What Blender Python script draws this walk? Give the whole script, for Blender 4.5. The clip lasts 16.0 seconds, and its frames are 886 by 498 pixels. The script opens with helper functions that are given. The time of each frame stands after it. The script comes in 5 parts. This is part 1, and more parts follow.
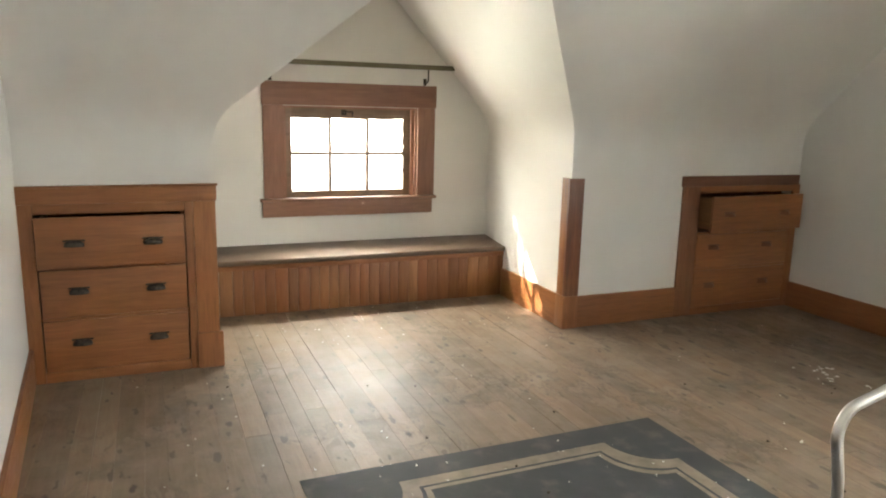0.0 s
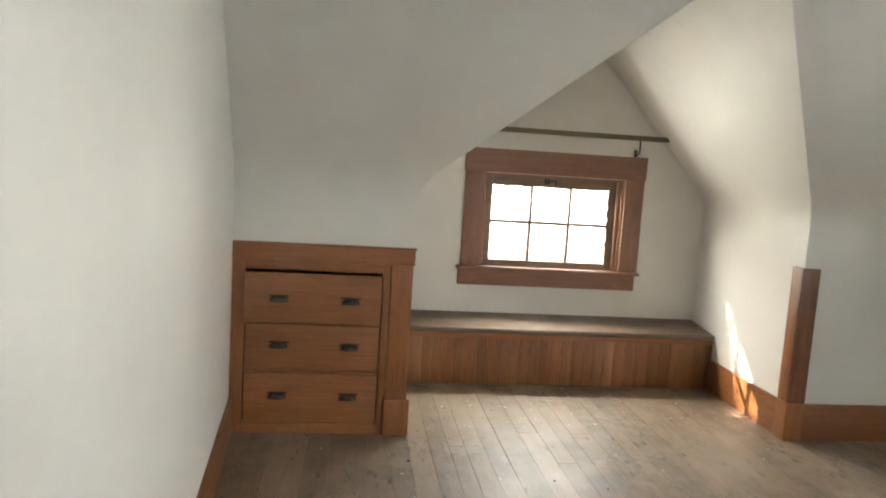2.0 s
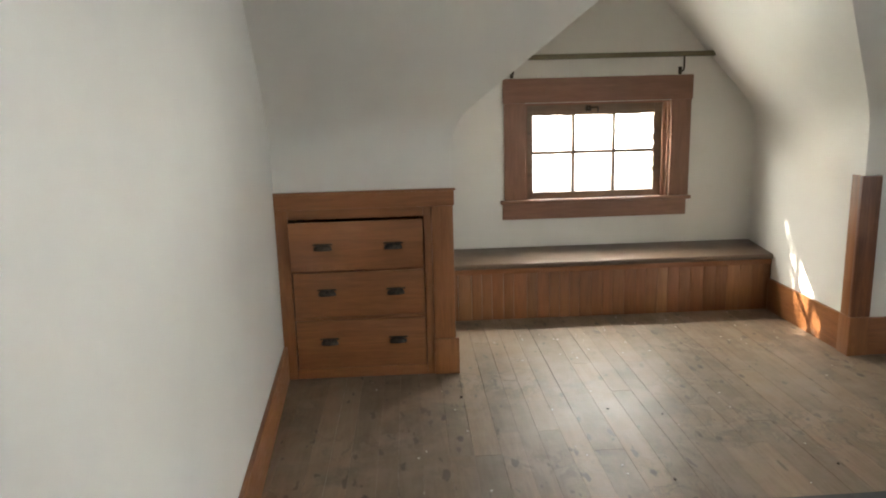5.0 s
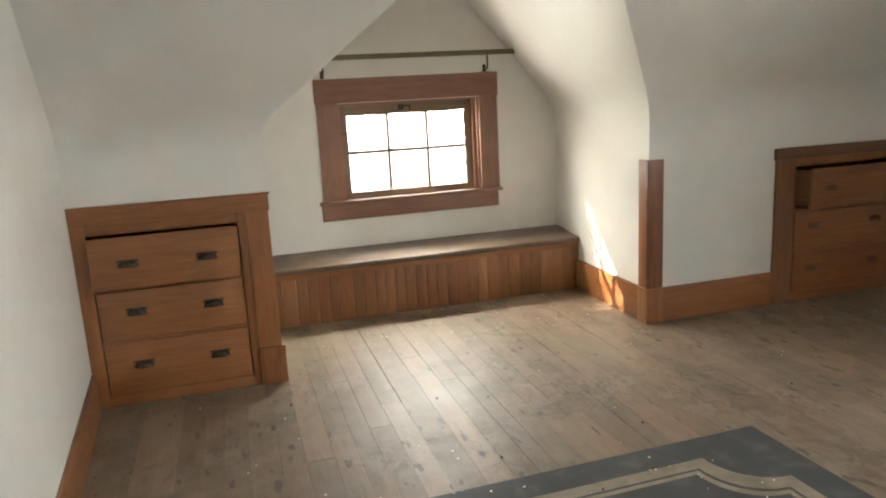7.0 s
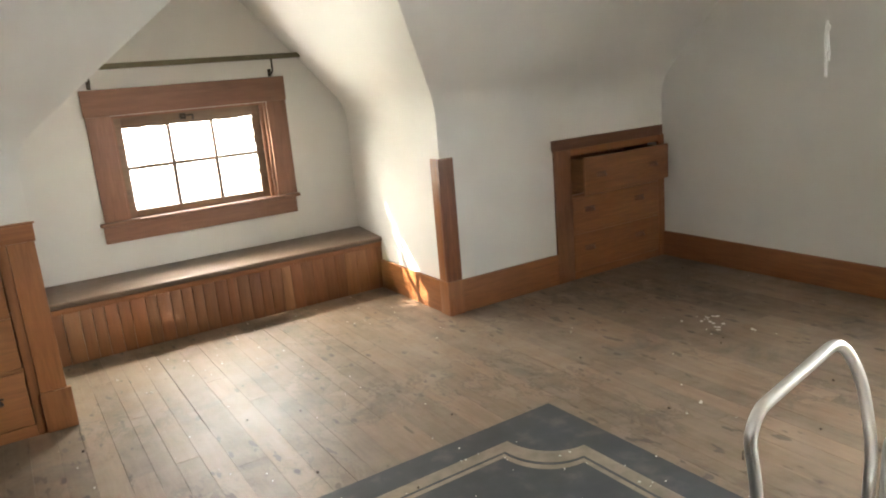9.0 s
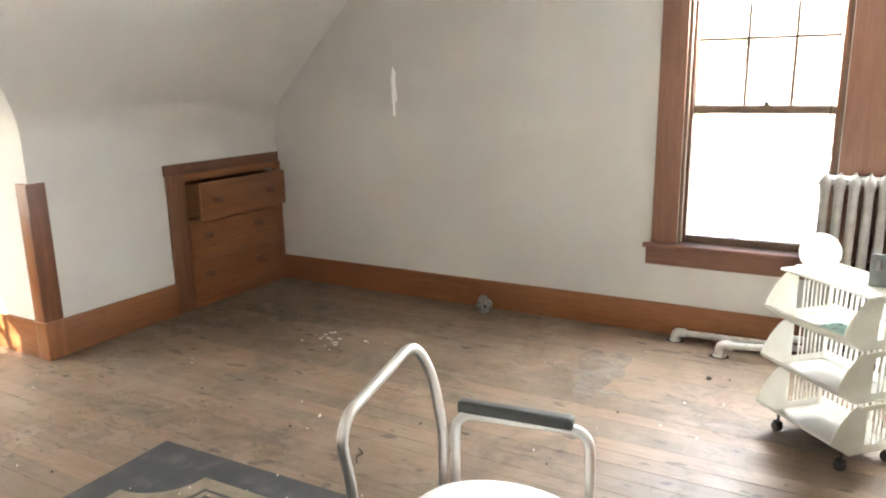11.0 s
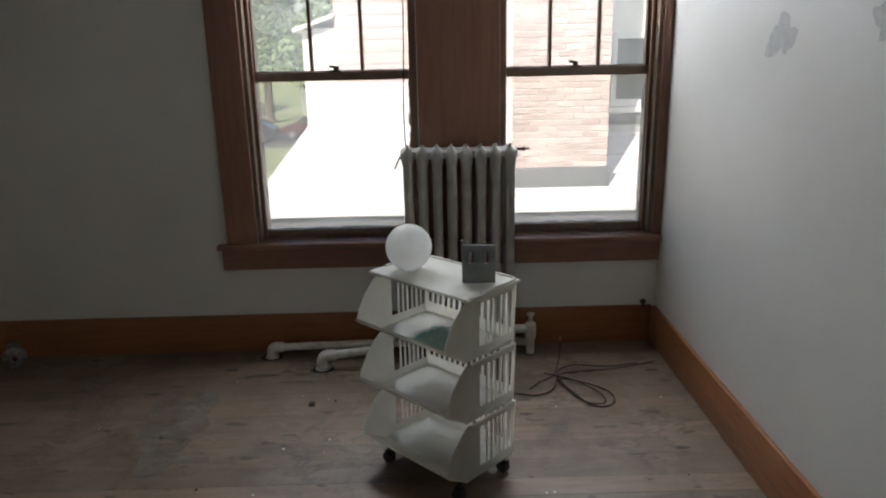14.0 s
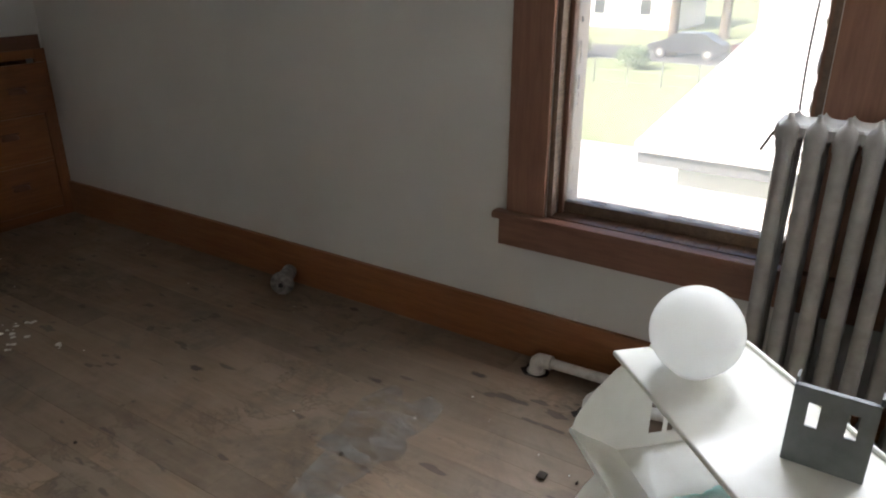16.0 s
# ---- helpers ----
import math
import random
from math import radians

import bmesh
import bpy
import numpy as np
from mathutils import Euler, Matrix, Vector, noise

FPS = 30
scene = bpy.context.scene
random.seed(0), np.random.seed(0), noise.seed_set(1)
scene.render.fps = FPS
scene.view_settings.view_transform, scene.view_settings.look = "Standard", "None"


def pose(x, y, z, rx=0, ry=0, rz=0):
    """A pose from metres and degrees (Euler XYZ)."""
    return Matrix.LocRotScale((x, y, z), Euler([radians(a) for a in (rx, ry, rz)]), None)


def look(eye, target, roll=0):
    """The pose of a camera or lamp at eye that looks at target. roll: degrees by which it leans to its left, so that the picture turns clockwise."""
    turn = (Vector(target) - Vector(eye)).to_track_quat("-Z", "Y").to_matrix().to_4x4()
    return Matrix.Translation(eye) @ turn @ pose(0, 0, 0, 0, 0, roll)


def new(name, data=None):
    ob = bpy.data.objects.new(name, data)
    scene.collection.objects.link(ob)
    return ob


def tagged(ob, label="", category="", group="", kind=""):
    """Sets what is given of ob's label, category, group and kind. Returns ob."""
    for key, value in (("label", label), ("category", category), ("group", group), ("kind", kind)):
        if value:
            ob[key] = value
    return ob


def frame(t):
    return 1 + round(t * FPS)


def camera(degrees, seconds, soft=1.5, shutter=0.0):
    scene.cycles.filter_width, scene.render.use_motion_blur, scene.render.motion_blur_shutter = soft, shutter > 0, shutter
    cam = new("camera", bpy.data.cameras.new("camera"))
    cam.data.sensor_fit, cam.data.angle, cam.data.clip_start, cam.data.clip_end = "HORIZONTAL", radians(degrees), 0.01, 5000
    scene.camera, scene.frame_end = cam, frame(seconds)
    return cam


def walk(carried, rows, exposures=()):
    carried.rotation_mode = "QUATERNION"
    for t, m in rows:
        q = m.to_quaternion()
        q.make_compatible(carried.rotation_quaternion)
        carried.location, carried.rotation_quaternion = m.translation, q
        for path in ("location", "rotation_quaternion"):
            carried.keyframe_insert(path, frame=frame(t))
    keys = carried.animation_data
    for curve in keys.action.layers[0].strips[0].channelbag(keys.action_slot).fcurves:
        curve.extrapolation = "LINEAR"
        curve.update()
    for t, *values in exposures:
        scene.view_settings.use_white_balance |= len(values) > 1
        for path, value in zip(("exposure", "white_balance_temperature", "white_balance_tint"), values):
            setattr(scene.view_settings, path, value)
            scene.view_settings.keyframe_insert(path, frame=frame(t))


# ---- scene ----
cam = camera(63.3, 16.0, soft=2.0)
PATH = [
    (0, (0.031, -0.046, 1.434), (0.777, 1.769, 1.045), 1.4),
    (0.5, (0.054, 0.006, 1.438), (0.659, 1.871, 1.042), 0.4),
    (1, (0.014, 0.123, 1.444), (0.586, 2.007, 1.094), 1.0),
    (1.5, (-0.002, 0.182, 1.46), (0.519, 2.094, 1.194), 1.6),
    (2, (0.019, 0.207, 1.46), (0.272, 2.177, 1.222), 3.6),
    (2.5, (0.08, 0.202, 1.427), (-0.082, 2.18, 1.177), 2.7),
    (3, (0.08, 0.206, 1.433), (-0.165, 2.168, 1.136), 2.2),
    (3.2, (0.062, 0.213, 1.427), (-0.171, 2.178, 1.135), 2.7),
    (5.3, (0.129, 0.216, 1.45), (0.304, 2.165, 1.038), -2.0),
    (5.5, (0.129, 0.222, 1.439), (0.368, 2.166, 1.033), -2.0),
    (6, (0.144, 0.218, 1.445), (0.507, 2.142, 1.036), -2.2),
    (6.5, (0.163, 0.212, 1.437), (0.616, 2.117, 1.028), -2.6),
    (7, (0.186, 0.205, 1.434), (0.728, 2.084, 1.017), -3.1),
    (7.5, (0.196, 0.199, 1.435), (0.845, 2.041, 1.006), -3.6),
    (8, (0.221, 0.189, 1.435), (0.981, 1.987, 1.001), -4.2),
    (8.2, (0.234, 0.19, 1.454), (1.035, 1.968, 1.009), -4.3),
    (10.3, (0.258, 0.142, 1.504), (1.721, 1.426, 1.045), -2.4),
    (10.5, (0.261, 0.127, 1.505), (1.796, 1.325, 1.052), -1.3),
    (11, (0.272, 0.096, 1.501), (1.973, 1.046, 1.048), -0.9),
    (11.5, (0.329, 0.086, 1.497), (2.125, 0.829, 1.024), 0.1),
    (12, (0.495, 0.072, 1.488), (2.282, 0.807, 0.973), -1.3),
    (12.5, (0.678, 0.112, 1.481), (2.539, 0.602, 0.937), -4.3),
    (13, (0.812, 0.153, 1.463), (2.752, 0.119, 0.98), -5.0),
    (13.5, (0.922, 0.128, 1.459), (2.83, -0.085, 0.897), -3.1),
    (14, (1.162, 0.057, 1.46), (3.085, 0.031, 0.911), -1.2),
    (14.5, (1.425, 0.063, 1.437), (3.29, 0.315, 0.761), 1.4),
    (15, (1.771, 0.068, 1.409), (3.6, 0.53, 0.745), 2.3),
    (15.5, (2.104, -0.044, 1.39), (3.801, 0.736, 0.674), 0.7),
    (16, (2.367, -0.092, 1.396), (3.912, 0.926, 0.637), 0.0),
]
EXPOSURE = [
    (0, 3.05, 7050, 11), (1.5, 3.05, 7000, 11), (2, 2.75, 6900, 11), (2.5, 2.45, 6850, 12), (3.2, 2.42, 6850, 12), (5.5, 2.55, 6850, 11), (6.5, 2.82, 6950, 11), (8, 2.92, 7000, 11),
    (10.3, 3.5, 6950, 15), (10.5, 3.55, 6950, 15), (11, 3.47, 6850, 15), (11.5, 2.9, 6800, 14), (12, 2.4, 6700, 15), (12.5, 2.02, 6600, 15),
    (13, 1.5, 6500, 14), (13.5, 0.9, 6400, 13), (14, 0.6, 6450, 14), (14.5, 0.6, 6500, 15), (15, 1.12, 6500, 16), (15.5, 1.45, 6500, 16), (16, 1.55, 6500, 16)]
walk(cam, [(t, look(eye, target, roll)) for t, eye, target, roll in PATH], EXPOSURE)

# ---- light ----
SUN_DIR = Vector((1.30, -1.00, -1.07)).normalized()
sun_data = bpy.data.lights.new("sun", "SUN")
sun_data.energy, sun_data.angle, sun_data.color = 5.0, radians(0.6), (1.0, 0.93, 0.82)
sun = new("sun", sun_data)
sun.matrix_world = look((0, 0, 30), Vector((0, 0, 30)) + SUN_DIR)

world = bpy.data.worlds.new("sky")
scene.world = world
world.use_nodes = True
wn = world.node_tree
sky = wn.nodes.new("ShaderNodeTexSky")
sky.sky_type, sky.sun_disc = "NISHITA", False
sky.sun_elevation = math.asin(-SUN_DIR.z)
sky.sun_rotation = math.atan2(-SUN_DIR.x, -SUN_DIR.y)
sky.dust_density, sky.air_density = 2.0, 1.0
wn.nodes["Background"].inputs["Strength"].default_value = 0.15
wn.links.new(sky.outputs[0], wn.nodes["Background"].inputs["Color"])


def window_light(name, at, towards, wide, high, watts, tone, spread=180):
    """An area lamp at an opening, for sky light and for the added fill."""
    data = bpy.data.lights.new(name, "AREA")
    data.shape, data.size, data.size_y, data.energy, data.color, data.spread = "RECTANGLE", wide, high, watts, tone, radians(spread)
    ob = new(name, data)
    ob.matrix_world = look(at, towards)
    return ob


# the sky's light through the two tall windows and the dormer window
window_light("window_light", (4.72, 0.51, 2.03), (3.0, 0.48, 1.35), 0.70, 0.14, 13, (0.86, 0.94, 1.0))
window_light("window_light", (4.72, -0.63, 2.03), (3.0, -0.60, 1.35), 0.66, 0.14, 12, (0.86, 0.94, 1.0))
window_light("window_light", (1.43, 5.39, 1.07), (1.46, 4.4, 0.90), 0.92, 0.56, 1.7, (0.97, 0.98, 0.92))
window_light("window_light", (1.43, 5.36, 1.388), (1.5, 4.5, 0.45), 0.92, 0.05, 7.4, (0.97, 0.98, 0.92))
# added fill lamp, tilted up to brighten the dormer's slope
window_light("slope_fill", (1.43, 5.37, 0.79), (2.15, 4.55, 1.75), 0.90, 0.05, 0.12, (0.97, 1.0, 0.86), 80)


# ---- materials ----
def material(name, colour, rough=0.6, metal=0.0, spec=0.5):
    m = bpy.data.materials.new(name)
    m.use_nodes = True
    b = m.node_tree.nodes["Principled BSDF"]
    b.inputs["Base Color"].default_value = (*colour, 1)
    b.inputs["Roughness"].default_value = rough
    b.inputs["Metallic"].default_value = metal
    b.inputs["Specular IOR Level"].default_value = spec
    return m


def node(m, kind, **inputs):
    n = m.node_tree.nodes.new(kind)
    for key, value in inputs.items():
        n.inputs[key.replace("_", " ")].default_value = value
    return n


def wire(m, a, b):
    m.node_tree.links.new(a, b)


def ramp(m, source, stops):
    r = m.node_tree.nodes.new("ShaderNodeValToRGB")
    while len(r.color_ramp.elements) < len(stops):
        r.color_ramp.elements.new(0.5)
    for e, (at, c) in zip(r.color_ramp.elements, stops):
        e.position, e.color = at, (*c, 1)
    wire(m, source, r.inputs["Fac"])
    return r.outputs["Color"]


def coords(m, scale=(1, 1, 1), random_shift=False):
    """Object coordinates in metres, stretched; shifted per object where asked."""
    t = m.node_tree.nodes.new("ShaderNodeTexCoord")
    mp = m.node_tree.nodes.new("ShaderNodeMapping")
    mp.inputs["Scale"].default_value = scale
    wire(m, t.outputs["Object"], mp.inputs["Vector"])
    if random_shift:
        info = m.node_tree.nodes.new("ShaderNodeObjectInfo")
        mul = m.node_tree.nodes.new("ShaderNodeVectorMath")
        mul.operation = "SCALE"
        mul.inputs[0].default_value = (37.0, 51.0, 23.0)
        wire(m, info.outputs["Random"], mul.inputs["Scale"])
        wire(m, mul.outputs[0], mp.inputs["Location"])
    return mp.outputs[0]


def mix(m, fac, a, b, mode="MIX"):
    n = m.node_tree.nodes.new("ShaderNodeMix")
    n.data_type, n.blend_type = "RGBA", mode
    for socket, value in ((0, fac), (6, a), (7, b)):
        if isinstance(value, (int, float)):
            n.inputs[socket].default_value = value
        elif isinstance(value, tuple):
            n.inputs[socket].default_value = (*value, 1)
        else:
            wire(m, value, n.inputs[socket])
    return n.outputs[2]


def bump(m, height, strength=0.2, distance=0.01):
    n = node(m, "ShaderNodeBump", Strength=strength, Distance=distance)
    wire(m, height, n.inputs["Height"])
    wire(m, n.outputs[0], m.node_tree.nodes["Principled BSDF"].inputs["Normal"])


def noise_of(m, vec, scale, detail=4.0, rough=0.55, warp=0.0):
    n = node(m, "ShaderNodeTexNoise", Scale=scale, Detail=detail, Roughness=rough, Distortion=warp)
    wire(m, vec, n.inputs["Vector"])
    return n.outputs["Fac"]


def base(m):
    return m.node_tree.nodes["Principled BSDF"].inputs


def plaster(name, colour, dirt=0.12):
    m = material(name, colour, 0.45, spec=0.45)
    v = coords(m)
    big = noise_of(m, v, 1.1, 5)
    tone = ramp(m, big, [(0.3, tuple(c * (1 - dirt) for c in colour)), (0.7, colour)])
    wire(m, tone, base(m)["Base Color"])
    fine = noise_of(m, v, 60, 3)
    wide = noise_of(m, v, 5, 3)
    bump(m, mix(m, 0.75, fine, wide), 0.12, 0.006)
    rr = ramp(m, big, [(0.3, (0.44,) * 3), (0.75, (0.56,) * 3)])
    wire(m, rr, base(m)["Roughness"])
    return m


def wood(name, dark, light, along="x", rough=0.38, scale=1.0, worn=0.0):
    """Varnished timber with stretched grain along one axis."""
    m = material(name, light, rough)
    st = {"x": (1.2, 16, 16), "y": (16, 1.2, 16), "z": (16, 16, 1.2)}[along]
    v = coords(m, tuple(s * scale for s in st), True)
    grain = noise_of(m, v, 2.2, 6, 0.6, 1.2)
    fine = noise_of(m, v, 9.0, 4, 0.7)
    both = mix(m, 0.35, grain, fine)
    tone = ramp(m, both, [(0.32, dark), (0.5, tuple((a + b) / 2 for a, b in zip(dark, light))), (0.68, light)])
    info = m.node_tree.nodes.new("ShaderNodeObjectInfo")
    shade = ramp(m, info.outputs["Random"], [(0, (0.88,) * 3), (1, (1.10,) * 3)])
    tone = mix(m, 1.0, tone, shade, "MULTIPLY")
    if worn:
        w = noise_of(m, coords(m, (1, 1, 1), True), 3.5, 6, 0.65)
        tone = mix(m, ramp(m, w, [(0.52, (0, 0, 0)), (0.7, (worn,) * 3)]), tone, tuple(min(1, c * 0.35) for c in dark))
    wire(m, tone, base(m)["Base Color"])
    wire(m, ramp(m, fine, [(0.3, (rough + 0.12,) * 3), (0.7, (max(0.1, rough - 0.06),) * 3)]), base(m)["Roughness"])
    bump(m, both, 0.10, 0.003)
    return m


WALL = plaster("wall_plaster", (0.71, 0.695, 0.655))
CEIL = WALL
FIR_X = wood("fir_along_x", (0.178, 0.065, 0.021), (0.292, 0.113, 0.038), "x")
CASE_X = wood("casing_along_x", (0.182, 0.088, 0.055), (0.275, 0.138, 0.087), "x", 0.45)
FIR_Y = wood("fir_along_y", (0.178, 0.065, 0.021), (0.292, 0.113, 0.038), "y")
CASE_Y = wood("casing_along_y", (0.182, 0.088, 0.055), (0.275, 0.138, 0.087), "y", 0.45)
FIR_Z = wood("fir_along_z", (0.178, 0.065, 0.021), (0.292, 0.113, 0.038), "z")
CASE_Z = wood("casing_along_z", (0.182, 0.088, 0.055), (0.275, 0.138, 0.087), "z", 0.45)
FIR_DARK_X = wood("dark_fir_along_x", (0.10, 0.038, 0.018), (0.185, 0.078, 0.040), "x")
FIR_DARK_Z = wood("dark_fir_along_z", (0.12, 0.046, 0.020), (0.21, 0.088, 0.040), "z")
SILL = wood("sill_wood", (0.10, 0.05, 0.025), (0.22, 0.115, 0.06), "x", 0.3)
SASH = wood("sash_wood", (0.13, 0.085, 0.056), (0.23, 0.155, 0.105), "x", 0.45)
GLASS = material("glass", (1, 1, 1), 0.02)
base(GLASS)["Transmission Weight"].default_value = 1.0
base(GLASS)["IOR"].default_value = 1.05
# a film of dust on the old panes, thickened to imitate glare haze
dust_veil = GLASS.node_tree.nodes.new("ShaderNodeBsdfTranslucent")
dust_veil.inputs["Color"].default_value = (0.92, 0.93, 0.9, 1)
veil_mix = GLASS.node_tree.nodes.new("ShaderNodeMixShader")
wire(GLASS, ramp(GLASS, noise_of(GLASS, coords(GLASS), 4, 5), [(0.3, (0.16,) * 3), (0.7, (0.25,) * 3)]), veil_mix.inputs["Fac"])
wire(GLASS, GLASS.node_tree.nodes["Principled BSDF"].outputs[0], veil_mix.inputs[1])
wire(GLASS, dust_veil.outputs[0], veil_mix.inputs[2])
wire(GLASS, veil_mix.outputs[0], GLASS.node_tree.nodes["Material Output"].inputs["Surface"])


def glow_through(m, share, tone):
    """Lets part of the light through a thin milky body."""
    t = m.node_tree.nodes.new("ShaderNodeBsdfTranslucent")
    t.inputs["Color"].default_value = (*tone, 1)
    x = m.node_tree.nodes.new("ShaderNodeMixShader")
    x.inputs["Fac"].default_value = share
    wire(m, m.node_tree.nodes["Principled BSDF"].outputs[0], x.inputs[1])
    wire(m, t.outputs[0], x.inputs[2])
    wire(m, x.outputs[0], m.node_tree.nodes["Material Output"].inputs["Surface"])


# ---- helpers for meshes ----
def box(bm, x0, x1, y0, y1, z0, z1, bevel=0.0, segments=2):
    vs = [bm.verts.new((x, y, z)) for x in (x0, x1) for y in (y0, y1) for z in (z0, z1)]
    fs = [bm.faces.new([vs[i] for i in q]) for q in ((0, 1, 3, 2), (4, 6, 7, 5), (0, 4, 5, 1), (2, 3, 7, 6), (0, 2, 6, 4), (1, 5, 7, 3))]
    if bevel:
        es = list({e for f in fs for e in f.edges})
        bmesh.ops.bevel(bm, geom=es, offset=bevel, segments=segments, affect="EDGES", profile=0.6)
    return bm


def B(x0, x1, y0, y1, z0, z1, bevel=0.0, segments=2):
    return box(bmesh.new(), x0, x1, y0, y1, z0, z1, bevel, segments)


def part(name, bm, mat, parent=None, label="", smooth=35):
    bmesh.ops.recalc_face_normals(bm, faces=bm.faces)
    me = bpy.data.meshes.new(name)
    bm.to_mesh(me)
    bm.free()
    if smooth:
        me.polygons.foreach_set("use_smooth", [True] * len(me.polygons))
        me.set_sharp_from_angle(angle=radians(smooth))
    me.materials.append(mat)
    ob = new(name, me)
    if parent is not None:
        ob.parent = parent
    return tagged(ob, label)


def thing(name, m, label, category, group="", kind=""):
    ob = new(name)
    ob.matrix_world = m
    ob.empty_display_size = 0.1
    return tagged(ob, label, category, group, kind)


def prism(bm, outline, y0, y1):
    """Extrudes an (x, z) outline between two values of y."""
    a = [bm.verts.new((x, y0, z)) for x, z in outline]
    b = [bm.verts.new((x, y1, z)) for x, z in outline]
    bm.faces.new(a), bm.faces.new(b[::-1])
    for i in range(len(a)):
        j = (i + 1) % len(a)
        bm.faces.new((a[i], a[j], b[j], b[i]))
    return bm


def fillet(points, r, n=6):
    """Rounds the corners of a polyline."""
    ps = [Vector(p) for p in points]
    out = [ps[0]]
    for a, p, b in zip(ps, ps[1:], ps[2:]):
        u, w = (a - p), (b - p)
        d = min(r, u.length * 0.49, w.length * 0.49)
        s, e = p + u.normalized() * d, p + w.normalized() * d
        for i in range(n + 1):
            t = i / n
            out.append(s * (1 - t) ** 2 + p * 2 * t * (1 - t) + e * t * t)
    return out + [ps[-1]]


def tube(bm, points, radius, sides=10):
    """A round bar swept along points."""
    ps = [Vector(p) for p in points]
    rings, side = [], None
    for i, p in enumerate(ps):
        d = (ps[min(i + 1, len(ps) - 1)] - ps[max(i - 1, 0)]).normalized()
        if side is None:
            side = d.orthogonal().normalized()
        side = (side - d * side.dot(d)).normalized()
        up = d.cross(side)
        rings.append([bm.verts.new(p + radius * (math.cos(a) * side + math.sin(a) * up)) for a in (2 * math.pi * k / sides for k in range(sides))])
    for a, b in zip(rings, rings[1:]):
        for k in range(sides):
            j = (k + 1) % sides
            bm.faces.new((a[k], a[j], b[j], b[k]))
    bm.faces.new(rings[0][::-1]), bm.faces.new(rings[-1])
    return bm


def lathe(bm, profile, axis="z", at=(0, 0, 0), sides=24):
    """Turns (radius, height) points round an axis."""
    rings = []
    for r, h in profile:
        ring = []
        for k in range(sides):
            a = 2 * math.pi * k / sides
            c, s = r * math.cos(a), r * math.sin(a)
            p = {"z": (c, s, h), "x": (h, c, s), "y": (s, h, c)}[axis]
            ring.append(bm.verts.new(Vector(at) + Vector(p)))
        rings.append(ring)
    for a, b in zip(rings, rings[1:]):
        for k in range(sides):
            j = (k + 1) % sides
            bm.faces.new((a[k], a[j], b[j], b[k]))
    bm.faces.new(rings[0][::-1]), bm.faces.new(rings[-1])
    return bm


# ---- the room ----
XW, XE, YS, YK, YD = -0.575, 4.52, -1.04, 3.92, 5.175
CL, CR = 0.345, 2.545            # cheeks of the dormer
ZK, TOP = 1.33, 2.52             # knee wall and flat ceiling
RX, RZ = 1.59, 2.38              # ridge of the dormer
DEEP = 0.22                      # outer wall thickness

# west, south and knee walls
SKEW = 0.066                     # the west wall runs askew


def askew(bm):
    """Leans a piece to the line of the west wall's inner face."""
    for v in bm.verts:
        if v.co.x > XW - 0.1:
            v.co.x += SKEW * (YK - v.co.y)
    return bm


tagged(part("wall_west", askew(B(XW - 0.2, XW, YS - 0.2, YK + 0.12, -0.1, 2.7)), WALL), "white plaster wall beside the drawers", "wall", kind="structure")
tagged(part("wall_south", B(XW + SKEW * (YK - YS), XE, YS - 0.2, YS, -0.1, 2.7), WALL), "pale plaster wall with bare patches", "wall", kind="structure")


def holed_wall(bm, axis, inner, outer, a0, a1, z0, z1, holes):
    """A wall with rectangular openings, built of blocks; axis x means that its plane is x = const."""
    cuts_a = sorted({a0, a1, *[h[0] for h in holes], *[h[1] for h in holes]})
    cuts_z = sorted({z0, z1, *[h[2] for h in holes], *[h[3] for h in holes]})
    grid = {}
    solid = lambda a, z: a0 < a < a1 and z0 < z < z1 and not any(h[0] < a < h[1] and h[2] < z < h[3] for h in holes)
    cell = lambda i, k: 0 <= i < len(cuts_a) - 1 and 0 <= k < len(cuts_z) - 1 and solid((cuts_a[i] + cuts_a[i + 1]) / 2, (cuts_z[k] + cuts_z[k + 1]) / 2)

    def v(a, z, d):
        key = (a, z, d)
        if key not in grid:
            grid[key] = bm.verts.new((d, a, z) if axis == "x" else (a, d, z))
        return grid[key]
    for i in range(len(cuts_a) - 1):
        for k in range(len(cuts_z) - 1):
            if not cell(i, k):
                continue
            p, q, r, s = cuts_a[i], cuts_a[i + 1], cuts_z[k], cuts_z[k + 1]
            for d in (inner, outer):
                bm.faces.new((v(p, r, d), v(q, r, d), v(q, s, d), v(p, s, d)))
            for open_side, e in ((not cell(i - 1, k), ((p, r), (p, s))), (not cell(i + 1, k), ((q, r), (q, s))), (not cell(i, k - 1), ((p, r), (q, r))), (not cell(i, k + 1), ((p, s), (q, s)))):
                if open_side:
                    (a, b), (c, d2) = e
                    bm.faces.new((v(a, b, inner), v(c, d2, inner), v(c, d2, outer), v(a, b, outer)))
    return bm


WIN_E = [(0.115, 0.90, 0.55, 2.12), (-1.0, -0.265, 0.55, 2.12)]
tagged(part("wall_east", holed_wall(bmesh.new(), "x", XE, XE + DEEP, YS - 0.2, YK + 0.12, -0.1, 2.7, WIN_E), WALL, smooth=0), "white plaster gable wall with two tall windows", "wall", kind="structure")

